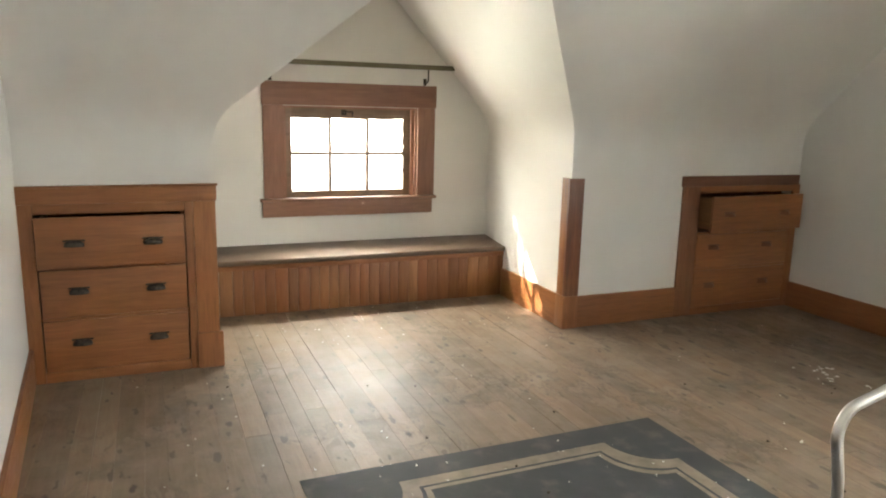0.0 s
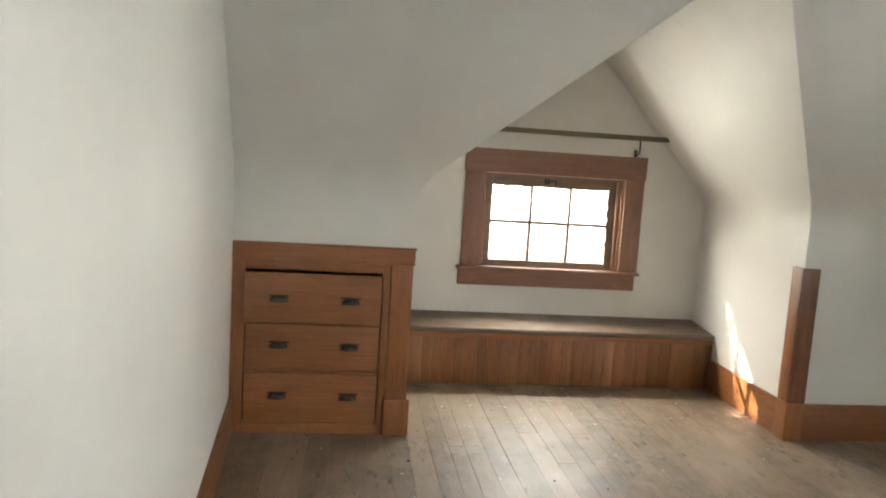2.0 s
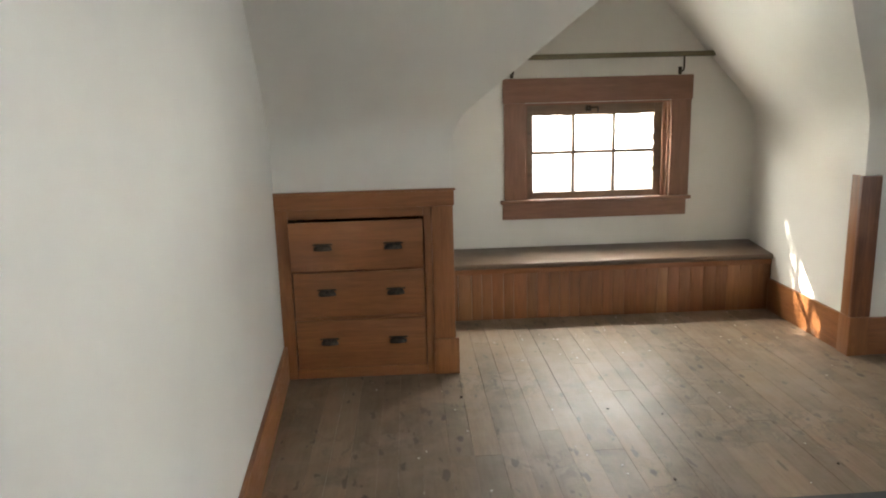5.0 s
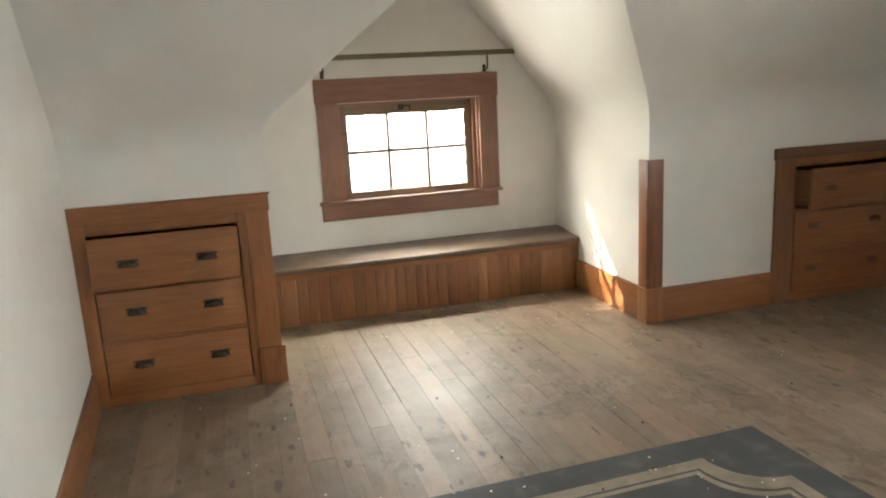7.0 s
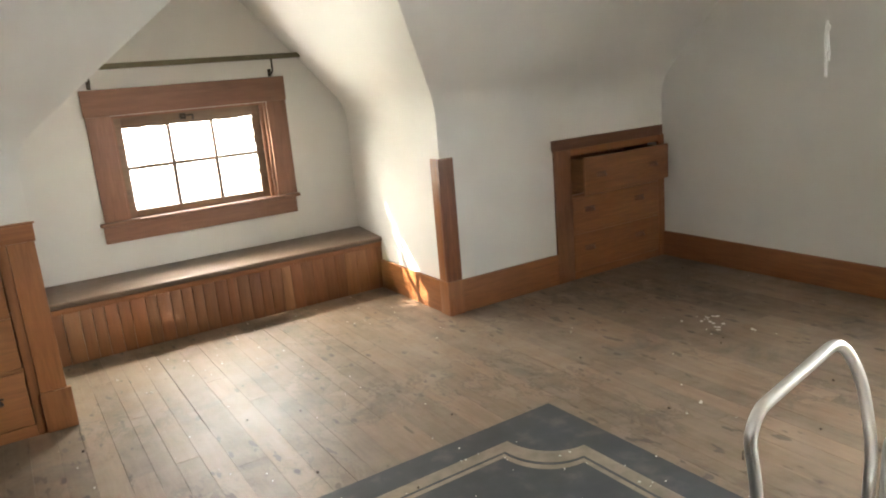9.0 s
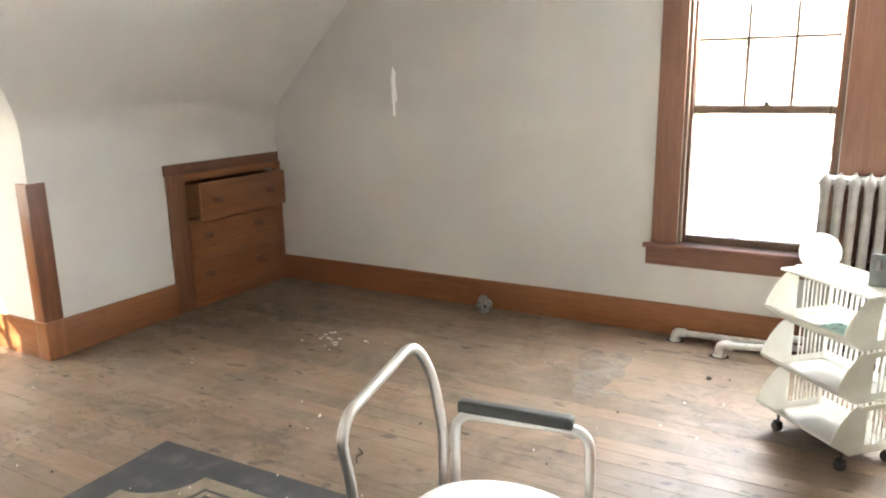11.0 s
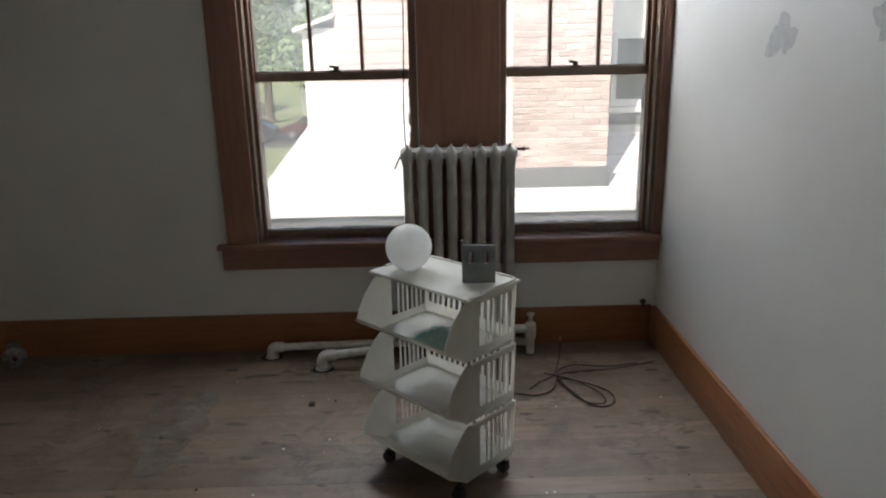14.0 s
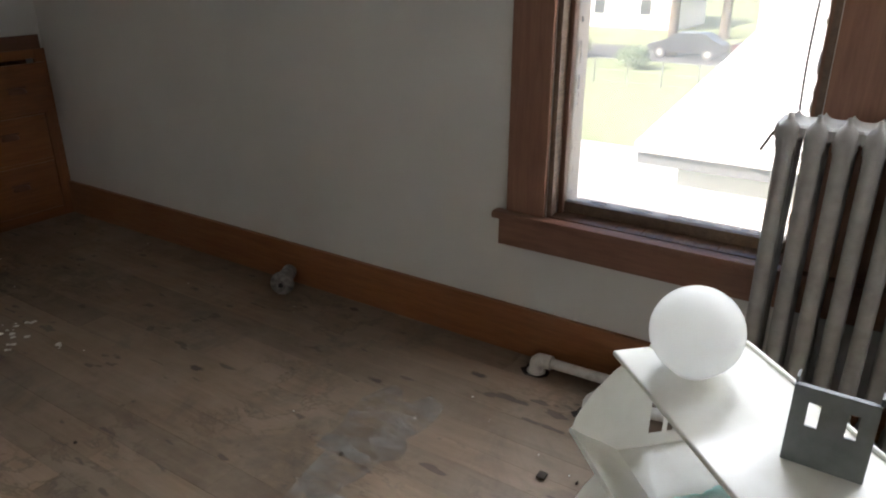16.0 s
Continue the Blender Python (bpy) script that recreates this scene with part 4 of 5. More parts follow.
knob = part("door_stop", lathe(bmesh.new(), [(0.006, 0.0), (0.006, 0.012), (0.014, 0.018), (0.016, 0.028), (0.01, 0.036)], "z", (0, 0, 0), 12), BLACK)
knob.location = (4.492, -0.972, BASE_H)
tagged(knob, "small black knob on the baseboard corner", "knob")


def flake(bm, cx, cy, z, r, h=0.0012):
    n = random.randint(5, 8)
    ring = [(cx + r * random.uniform(0.5, 1.1) * math.cos(2 * math.pi * k / n), cy + r * random.uniform(0.5, 1.1) * math.sin(2 * math.pi * k / n)) for k in range(n)]
    a = [bm.verts.new((px, py, z)) for px, py in ring]
    b = [bm.verts.new((px, py, z + h * random.uniform(0.6, 2.5))) for px, py in ring]
    bm.faces.new(a[::-1]), bm.faces.new(b)
    for i in range(n):
        bm.faces.new((a[i], a[(i + 1) % n], b[(i + 1) % n], b[i]))


CHIP = material("paint_chip", (0.72, 0.70, 0.64), 0.6)
bm = bmesh.new()
for cx, cy, spread, count, size in ((3.55, 2.73, 0.10, 16, 0.015), (3.44, 2.64, 0.05, 5, 0.016), (3.56, 2.46, 0.02, 3, 0.014), (2.67, 2.12, 0.02, 2, 0.014)):
    for k in range(count):
        flake(bm, random.gauss(cx, spread * 0.6), random.gauss(cy, spread * 0.6), 0.003, size * random.uniform(0.3, 1.1))
for k in range(150):
    flake(bm, random.uniform(XW + 0.1, XE - 0.1), random.uniform(YS + 0.1, 3.8), 0.003, random.uniform(0.0015, 0.0055))
for k in range(40):
    flake(bm, random.uniform(0.4, 2.4), random.uniform(4.0, 4.8), 0.003, random.uniform(0.002, 0.006))
for k in range(40):
    flake(bm, random.uniform(0.55, 2.1), random.uniform(1.6, 2.5), 0.0045, random.uniform(0.0015, 0.005))
tagged(part("paint_chips", bm, CHIP, smooth=0), "scattered white flakes of paint on the floor", "debris", kind="stuff")
DARKBIT = material("dark_splinter", (0.04, 0.028, 0.018), 0.8)
bm = bmesh.new()
for k in range(40):
    cx, cy = random.uniform(0.3, XE - 0.2), random.uniform(-0.9, 3.7)
    flake(bm, cx, cy, 0.003, random.uniform(0.003, 0.008), 0.003)
tube(bm, [(2.40, 1.70, 0.005), (2.44, 1.73, 0.008), (2.47, 1.72, 0.006), (2.50, 1.76, 0.005)], 0.003, 5)
box(bm, 3.90, 3.93, 0.575, 0.60, 0.003, 0.012, 0.002)
tagged(part("splinters", bm, DARKBIT, smooth=0), "dark splinters and crumbs on the boards", "debris", kind="stuff")


def blotch(name, at, axis, w, h, mat, label, category, seed, proud=0.0025):
    """A thin uneven patch on a wall or floor."""
    rnd = random.Random(seed)
    bm = bmesh.new()
    n = 30
    ph = [rnd.uniform(0, 6.28) for _ in range(4)]
    ring = []
    for k in range(n):
        a = 2 * math.pi * k / n
        r = 1 + 0.28 * math.sin(2 * a + ph[0]) * 0.6 + 0.2 * math.sin(3 * a + ph[1]) + 0.14 * math.sin(5 * a + ph[2]) + 0.08 * math.sin(9 * a + ph[3]) + rnd.uniform(-0.06, 0.06)
        ring.append((w / 2 * r * math.cos(a), h / 2 * r * math.sin(a)))
    place = {"x": lambda u, v, d: (-d, u, v), "y": lambda u, v, d: (u, d, v), "z": lambda u, v, d: (u, v, d)}[axis]
    a = [bm.verts.new(place(u, v, 0.0002)) for u, v in ring]
    b = [bm.verts.new(place(u * 0.97, v * 0.97, proud)) for u, v in ring]
    bm.faces.new(a[::-1]), bm.faces.new(b)
    for i in range(n):
        bm.faces.new((a[i], a[(i + 1) % n], b[(i + 1) % n], b[i]))
    ob = part(name, bm, mat, smooth=0)
    ob.location = at
    return tagged(ob, label, category)


SCRAPE = material("bare_plaster", (0.56, 0.56, 0.54), 0.8)
bn = noise_of(SCRAPE, coords(SCRAPE), 40, 5)
wire(SCRAPE, ramp(SCRAPE, bn, [(0.3, (0.46, 0.465, 0.452)), (0.7, (0.57, 0.575, 0.555))]), base(SCRAPE)["Base Color"])
for at, w, h, seed in (((3.472, YS, 1.46), 0.17, 0.125, 44), ((2.93, YS, 1.495), 0.115, 0.10, 8), ((2.54, YS, 1.415), 0.10, 0.07, 13), ((2.60, YS, 1.27), 0.11, 0.05, 17)):
    blotch("plaster_patch", at, "y", w, h, SCRAPE, "grey scraped patch in the wall paint", "patch", seed, 0.001)
GYPSUM = material("white_cotton", (0.82, 0.81, 0.78), 0.8)
glow_through(GYPSUM, 0.3, (0.9, 0.9, 0.88))
pull = thing("light_pull", pose(1.961, 1.186, 1.47), "frayed white cotton pull cord hanging from the ceiling", "pull cord")
part("cord", tube(bmesh.new(), [(0, 0, 0.07), (0.002, 0, 0.4), (0.0, 0.001, 1.05)], 0.0003, 5), WALL, pull, "thread-thin pale cord")
tassel = bmesh.new()
for pts, r in (([(0, 0, 0.07), (-0.002, 0.003, 0.045), (0.0, 0.003, 0.0), (0.002, 0.002, -0.03), (0.001, 0.001, -0.058)], 0.003), ([(0, 0, 0.055), (0.001, -0.003, 0.02), (0.0, -0.007, -0.004), (0.0, -0.006, -0.022)], 0.0028),
               ([(0, 0.001, 0.062), (0.002, -0.004, 0.055), (0.0, 0.002, 0.04), (0.0, 0.0, 0.0)], 0.0036), ([(0, 0.002, 0.01), (0.001, 0.004, -0.008), (0.0, 0.003, -0.03)], 0.00154)):
    tube(tassel, fillet(pts, 0.02, 4), r, 6)
part("tassel", tassel, GYPSUM, pull, "frayed knotted white end")
SKIN = material("old_lino_skin", (0.33, 0.31, 0.275), 0.3)
kn = noise_of(SKIN, coords(SKIN), 9, 6, 0.65)
wire(SKIN, ramp(SKIN, kn, [(0.36, (0.22, 0.18, 0.14)), (0.52, (0.32, 0.285, 0.24)), (0.7, (0.44, 0.41, 0.365))]), base(SKIN)["Base Color"])
film = ramp(SKIN, noise_of(SKIN, coords(SKIN, (2.2, 1, 1)), 6, 6, 0.7), [(0.40, (0.0,) * 3), (0.68, (0.55,) * 3)])
wire(SKIN, film, base(SKIN)["Alpha"])
for at, w, h, seed in (((3.78, 1.12, 0.001), 0.56, 0.30, 21), ((3.70, 1.16, 0.0014), 0.07, 0.22, 22), ((3.52, 1.05, 0.0014), 0.07, 0.26, 23)):
    blotch("glue_patch", at, "z", w, h, SKIN, "dull grey film of old glue on the boards", "stain", seed, 0.0012)


# ---- outside ----
GZ = -4.2
GRASS = material("grass", (0.07, 0.11, 0.03), 0.9)
gg = noise_of(GRASS, coords(GRASS), 0.35, 6, 0.65)
wire(GRASS, ramp(GRASS, gg, [(0.3, (0.20, 0.24, 0.10)), (0.55, (0.25, 0.29, 0.13)), (0.75, (0.34, 0.34, 0.20))]), base(GRASS)["Base Color"])
bm = bmesh.new()
bmesh.ops.create_grid(bm, x_segments=8, y_segments=8, size=900, matrix=Matrix.Translation((0, 0, GZ)))
tagged(part("ground", bm, GRASS, smooth=0), "sunlit mown lawn round the houses", "lawn", kind="structure")
CONCRETE = material("concrete", (0.42, 0.40, 0.37), 0.85)
cc = noise_of(CONCRETE, coords(CONCRETE), 1.5, 6)
wire(CONCRETE, ramp(CONCRETE, cc, [(0.3, (0.50, 0.48, 0.46)), (0.7, (0.62, 0.60, 0.57))]), base(CONCRETE)["Base Color"])
tagged(part("driveway", B(4.9, 24.0, 2.4, 9.6, GZ, GZ + 0.03, 0.01), CONCRETE), "pale concrete driveway beside the house", "driveway", kind="structure")
tagged(part("road", B(43.5, 50.0, -80, 80, GZ, GZ + 0.02), material("asphalt", (0.09, 0.088, 0.085), 0.85)), "grey street beyond the lawn", "road", kind="structure")

SHINGLE = material("pale_shingle", (0.50, 0.48, 0.45), 0.8)
sn = noise_of(SHINGLE, coords(SHINGLE), 6, 6)
wire(SHINGLE, ramp(SHINGLE, sn, [(0.3, (0.56, 0.545, 0.525)), (0.7, (0.68, 0.665, 0.645))]), base(SHINGLE)["Base Color"])
BRICK = material("brick", (0.36, 0.15, 0.10), 0.85)
bi = BRICK.node_tree.nodes.new("ShaderNodeObjectInfo")
bt = ramp(BRICK, bi.outputs["Random"], [(0, (0.36, 0.27, 0.24)), (0.5, (0.50, 0.42, 0.385)), (1, (0.60, 0.54, 0.51))])
bt = mix(BRICK, 0.35, bt, ramp(BRICK, noise_of(BRICK, coords(BRICK), 30, 5), [(0.3, (0.44, 0.30, 0.25)), (0.7, (0.66, 0.54, 0.48))]))
wire(BRICK, bt, base(BRICK)["Base Color"])
MORTAR = material("mortar", (0.62, 0.59, 0.55), 0.9)
WHITE = material("white_siding", (0.74, 0.73, 0.70), 0.6)
wn2 = noise_of(WHITE, coords(WHITE), 3, 5)
wire(WHITE, ramp(WHITE, wn2, [(0.3, (0.66, 0.65, 0.62)), (0.7, (0.77, 0.76, 0.73))]), base(WHITE)["Base Color"])
DARKGLASS = material("far_glass", (0.04, 0.05, 0.055), 0.08)
FLASH = material("flashing", (0.16, 0.16, 0.165), 0.5, 0.4)
GREYSH = material("grey_wall_shingle", (0.52, 0.53, 0.515), 0.85)
gi = GREYSH.node_tree.nodes.new("ShaderNodeObjectInfo")
wire(GREYSH, ramp(GREYSH, gi.outputs["Random"], [(0, (0.42, 0.43, 0.425)), (1, (0.58, 0.58, 0.565))]), base(GREYSH)["Base Color"])

# unseen lower roof under the dormer, added to throw sunlight up through its window
own = bmesh.new()
for y0, y1, z0, z1 in ((5.44, 8.6, 0.64, -1.6),):
    v = [own.verts.new(p) for p in ((-6, y0, z0), (4.8, y0, z0), (4.8, y1, z1), (-6, y1, z1), (-6, y0, z0 - 0.15), (4.8, y0, z0 - 0.15), (4.8, y1, z1 - 0.15), (-6, y1, z1 - 0.15))]
    for q in ((0, 1, 2, 3), (7, 6, 5, 4), (0, 4, 5, 1), (1, 5, 6, 2), (2, 6, 7, 3), (3, 7, 4, 0)):
        own.faces.new([v[i] for i in q])
tagged(part("roof_reflector", own, SHINGLE, smooth=0), "unseen pale roof added to bounce sun into the dormer", "roof", kind="structure")

# the neighbouring house
EZ, SL = -0.46, 0.7


def sheet(points, thick=0.12):
    """A flat slab under the given outline."""
    bm = bmesh.new()
    a = [bm.verts.new(p) for p in points]
    b = [bm.verts.new((p[0], p[1], p[2] - thick)) for p in points]
    bm.faces.new(a), bm.faces.new(b[::-1])
    for i in range(len(a)):
        bm.faces.new((a[i], a[(i + 1) % len(a)], b[(i + 1) % len(a)], b[i]))
    return bm


house = thing("neighbouring_house", pose(0, 0, 0), "white sided house with a pale shingle roof and brick chimney", "house")
part("wall", B(10.35, 13.65, -9, 2.0, GZ, EZ - 0.05), WHITE, house, "white sided wall")
roof_z = lambda x: EZ + (x - 10) * SL
main_roof = part("roof", sheet([(10, 2.37, EZ), (10, -9.5, EZ), (12, -9.5, roof_z(12)), (12, 1.37, roof_z(12))]), SHINGLE, house, "pale sunlit shingle roof")
part("roof", sheet([(10, 2.37, EZ - 0.003), (12, 1.37, roof_z(12) - 0.003), (14, 2.37, EZ - 0.003)]), SHINGLE, house, "pale shingle hip")
part("roof", sheet([(12.002, 1.37, roof_z(12)), (12.002, -9.5, roof_z(12)), (14, -9.5, EZ), (14, 2.37, EZ)]), SHINGLE, house)
gut = part("gutter", B(9.9, 10.0, -9.5, 2.38, EZ - 0.13, EZ - 0.01, 0.015), WHITE, house, "white gutter")
part("fascia", B(10.0, 10.03, -9.5, 2.37, EZ - 0.28, EZ - 0.13), FLASH, house, "dark fascia under the gutter")
for y in (0.55, -2.6, -5.6):
    part("porch_post", B(10.06, 10.2, y - 0.07, y + 0.07, GZ, EZ - 0.13, 0.01), WHITE, house)
for k in range(6):
    part("course", sheet([(10.05 + 0.3 * k, 2.30 - 0.15 * k, roof_z(10.05 + 0.3 * k) + 0.018), (10.05 + 0.3 * k, -9.4, roof_z(10.05 + 0.3 * k) + 0.018), (10.34 + 0.3 * k, -9.4, roof_z(10.34 + 0.3 * k) + 0.004), (10.34 + 0.3 * k, 2.15 - 0.15 * k, roof_z(10.34 + 0.3 * k) + 0.004)], 0.014), SHINGLE, main_roof)

CX, CY0, CY1 = 10.2, -0.97, -2.17
stack = part("chimney", B(CX + 0.012, CX + 0.8, CY1 + 0.012, CY0 - 0.012, roof_z(CX) - 0.1, 3.4), MORTAR, house, "broad red brick chimney")
part("flashing", B(CX - 0.03, CX + 0.6, CY1 - 0.03, CY0 + 0.03, roof_z(CX) - 0.02, roof_z(CX) + 0.24, 0.01), FLASH, stack, "dark metal flashing")
# upper gable of grey shingle beside the chimney
gable = part("gable_wall", B(11.0, 14.5, -6.0, CY1 - 0.14, roof_z(11) - 0.4, 3.6), GREYSH, house, "grey shingled upper wall")
part("band", B(10.94, 11.0, -6.0, CY1 - 0.14, 0.36, 0.50, 0.01), FLASH, gable, "dark band")
part("siding", B(10.97, 11.0, -6.0, CY1 - 0.14, 0.502, 3.55), WHITE, gable, "white upper siding")
upper = part("window", B(10.93, 10.97, -2.86, -2.36, 0.60, 1.55, 0.01), WHITE, house, "white framed window")
part("glass", B(10.915, 10.93, -2.79, -2.43, 0.70, 1.06), DARKGLASS, upper)
part("glass", B(10.915, 10.93, -2.79, -2.43, 1.12, 1.48), DARKGLASS, upper)
part("sill", B(10.88, 10.97, -2.9, -2.32, 0.53, 0.60, 0.01), WHITE, upper)
part("side_roof", sheet([(10.15, -2.5, roof_z(10.15) + 0.02), (10.15, -5.5, 1.35), (10.98, -5.5, 1.5), (10.98, -2.5, roof_z(10.15) + 0.1)], 0.08), SHINGLE, house, "pale side roof")

PINK = material("faded_pink_siding", (0.52, 0.43, 0.40), 0.8)
wire(PINK, ramp(PINK, noise_of(PINK, coords(PINK, (1, 1, 6)), 2.5, 5), [(0.3, (0.46, 0.37, 0.34)), (0.7, (0.58, 0.49, 0.46))]), base(PINK)["Base Color"])
behind = thing("pink_house", pose(20, 0, GZ), "faded pink sided house with a white wing behind the roof", "house")
part("wall", B(0, 6, -2.6, 2.4, 0, 7.6), PINK, behind)
part("wing", B(0.15, 5, 2.4, 3.25, 0, 6.1), WHITE, behind, "white sided wing")
part("roof", prism(bmesh.new(), [(-0.4, 7.55), (6.4, 7.55), (3, 9.6)], -2.9, 2.7), SHINGLE, behind)
part("wing_roof", sheet([(-0.1, 2.4, 6.45), (-0.1, 3.45, 6.1), (5.2, 3.45, 6.1), (5.2, 2.4, 6.45)], 0.1), SHINGLE, behind)
for k in range(12):
    part("clapboard", B(-0.02, 0.0, -2.6, 2.4, 4.0 + 0.3 * k, 4.28 + 0.3 * k, 0.006), PINK, behind)

FAR_ROOF = material("far_roof", (0.48, 0.36, 0.33), 0.85)


def far_house(x, y, wx, wy, h, ridge, wall, roofing, label, along="y"):
    ob = thing("far_house", pose(x, y, GZ), label, "house", "houses across the street")
    part("wall", B(-wx, wx, -wy, wy, 0, h), wall, ob)
    bm = bmesh.new()
    e = 0.4
    if along == "y":
        out = [(-wx - e, h - 0.05), (wx + e, h - 0.05), (0, ridge)]
        prism(bm, out, -wy - e, wy + e)
    else:
        prism(bm, [(-wy - e, h - 0.05), (wy + e, h - 0.05), (0, ridge)], -wx - e, wx + e)
        bmesh.ops.rotate(bm, cent=(0, 0, 0), matrix=Matrix.Rotation(radians(90), 3, "Z"), verts=bm.verts)
    part("roof", bm, roofing, ob, smooth=0)
    for yy in (-wy * 0.55, wy * 0.1, wy * 0.6):
        w = part("window", B(-wx - 0.06, -wx, yy - 0.5, yy + 0.5, 1.0, 2.3), WHITE, ob)
        part("pane", B(-wx - 0.08, -wx - 0.06, yy - 0.42, yy + 0.42, 1.08, 2.22), DARKGLASS, w)
    part("door", B(-wx - 0.07, -wx, wy * 0.32, wy * 0.32 + 0.9, 0, 2.05), FLASH, ob)
    return ob


far_house(66, 23, 4, 6, 3.0, 5.6, WHITE, FAR_ROOF, "low white house with a reddish roof", "x")
far_house(68, 5, 4, 6, 3.2, 6.0, WHITE, FAR_ROOF, "low pale house with a pinkish roof")
far_house(70, -16, 5, 7, 3.4, 6.4, WHITE, SHINGLE, "pale house beyond the street")
far_house(64, 42, 4, 6, 3.2, 6.0, WHITE, SHINGLE, "white house behind the trees")

LEAF = material("leaf", (0.06, 0.11, 0.03), 0.6)
lg = LEAF.node_tree.nodes.new("ShaderNodeNewGeometry")
wire(LEAF, ramp(LEAF, lg.outputs["Random Per Island"], [(0, (0.10, 0.16, 0.065)), (0.5, (0.15, 0.22, 0.09)), (1, (0.22, 0.29, 0.13))]), base(LEAF)["Base Color"])
BARK = material("bark", (0.11, 0.085, 0.06), 0.9)
bump(BARK, noise_of(BARK, coords(BARK, (6, 6, 1)), 6, 5), 0.6, 0.03)


def leaves(centres, count, size, seed):
    """Many small folded leaves round the given clumps (centre, radius)."""
    r = random.Random(seed)
    verts, faces = [], []
    for k in range(count):
        c, rad_ = r.choice(centres)
        d = Vector((r.gauss(0, 1), r.gauss(0, 1), r.gauss(0, 1))).normalized() * rad_ * r.uniform(0.25, 1.08)
        p = Vector(c) + Vector((d.x, d.y, d.z * 0.75))
        e = Euler((r.uniform(-1.0, 1.0), r.uniform(-1.0, 1.0), r.uniform(0, 6.28))).to_matrix()
        s = size * r.uniform(0.6, 1.4)
        i = len(verts)
        for q in ((-0.5, 0, 0), (0, -0.3, 0.08), (0.6, 0, 0), (0, 0.3, 0.08)):
            verts.append(p + e @ (Vector(q) * s))
        faces += [(i, i + 1, i + 2), (i, i + 2, i + 3)]
    me = bpy.data.meshes.new("crown")
    me.from_pydata(verts, [], faces)
    me.materials.append(LEAF)
    return me


def tree(x, y, height, spread, count, size, seed, label, trunk_r=0.22, base_z=GZ, low=0.4, turn=0):
    r = random.Random(seed)
    ob = thing("tree", pose(x, y, base_z, 0, 0, turn), label, "tree", "trees")
    limbs, clumps = [], []
    for k in range(11):
        a = k * 2.4 + r.uniform(-0.4, 0.4)
        z0 = height * r.uniform(low, 0.8)
        reach = spread * r.uniform(0.45, 0.95) * (1.15 - 0.6 * (z0 / height - low))
        tip = Vector((reach * math.cos(a), reach * math.sin(a), z0 + height * r.uniform(0.04, 0.2)))
        limbs.append(((0, 0, z0 * 0.85), tip))
        clumps.append((tip, spread * r.uniform(0.28, 0.45)))
        clumps.append((tip * 0.6 + Vector((0, 0, z0 * 0.4)), spread * r.uniform(0.25, 0.4)))
    clumps.append((Vector((0, 0, height * 0.92)), spread * 0.4))
    bm = bmesh.new()
    lathe(bm, [(trunk_r * 1.35, 0.0), (trunk_r, 0.5), (trunk_r * 0.85, height * 0.4), (trunk_r * 0.45, height * 0.75), (0.03, height * 0.95)], "z", (0, 0, 0), 10)
    part("trunk", bm, BARK, ob)
    for a, b in limbs:
        m = (Vector(a) + b) / 2 + Vector((0, 0, 0.15))
        part("limb", tube(bmesh.new(), [a, m, b], trunk_r * 0.22, 6), BARK, ob)
    crown = new("crown", leaves(clumps, count, size, seed))
    crown.parent = ob
    return ob


tree(46.5, 12.8, 11.0, 5.0, 5200, 0.34, 4, "leafy green tree by the street", 0.3, GZ, 0.27)
tree(58, 12.5, 12.0, 6.5, 7000, 0.42, 5, "large green tree behind the street", 0.35)
tree(60, 1.0, 13.0, 6.5, 7000, 0.42, 6, "large green tree behind the houses", 0.35)
tree(62, 31, 13.0, 7.0, 6000, 0.45, 7, "large green tree behind the houses", 0.35)
tree(30, 3.2, 9.5, 3.4, 7000, 0.26, 9, "green garden tree behind the roof", 0.24)
# unseen tree outside the dormer, added and turned to block part of the sun
tree(-4.22, 8.29, 13.45, 3.0, 4200, 0.14, 12, "unseen leafy tree added to dapple the dormer's sun", 0.3, turn=147.3)


def bush(x, y, r_, seed, label):
    rr = random.Random(seed)
    ob = thing("bush", pose(x, y, GZ), label, "bush", "bushes")
    cl = [(Vector((rr.uniform(-0.5, 0.5) * r_, rr.uniform(-0.5, 0.5) * r_, r_ * rr.uniform(0.4, 0.8))), r_ * rr.uniform(0.45, 0.65)) for _ in range(9)]
    stem = bmesh.new()
    for c, _ in cl:
        tube(stem, [(0, 0, 0), tuple(c)], 0.03, 5)
    part("stem", stem, BARK, ob)
    crown = new("crown", leaves(cl, 2600, 0.14, seed))
    crown.parent = ob


bush(40.5, 13.0, 1.1, 31, "round green bush on the lawn")
bush(43, 17.5, 1.2, 32, "low green hedge bush by the street")
bush(43, 19.5, 1.3, 33, "low green hedge bush by the street")
bush(38, 5.2, 0.9, 34, "low bush beside the neighbouring roof")


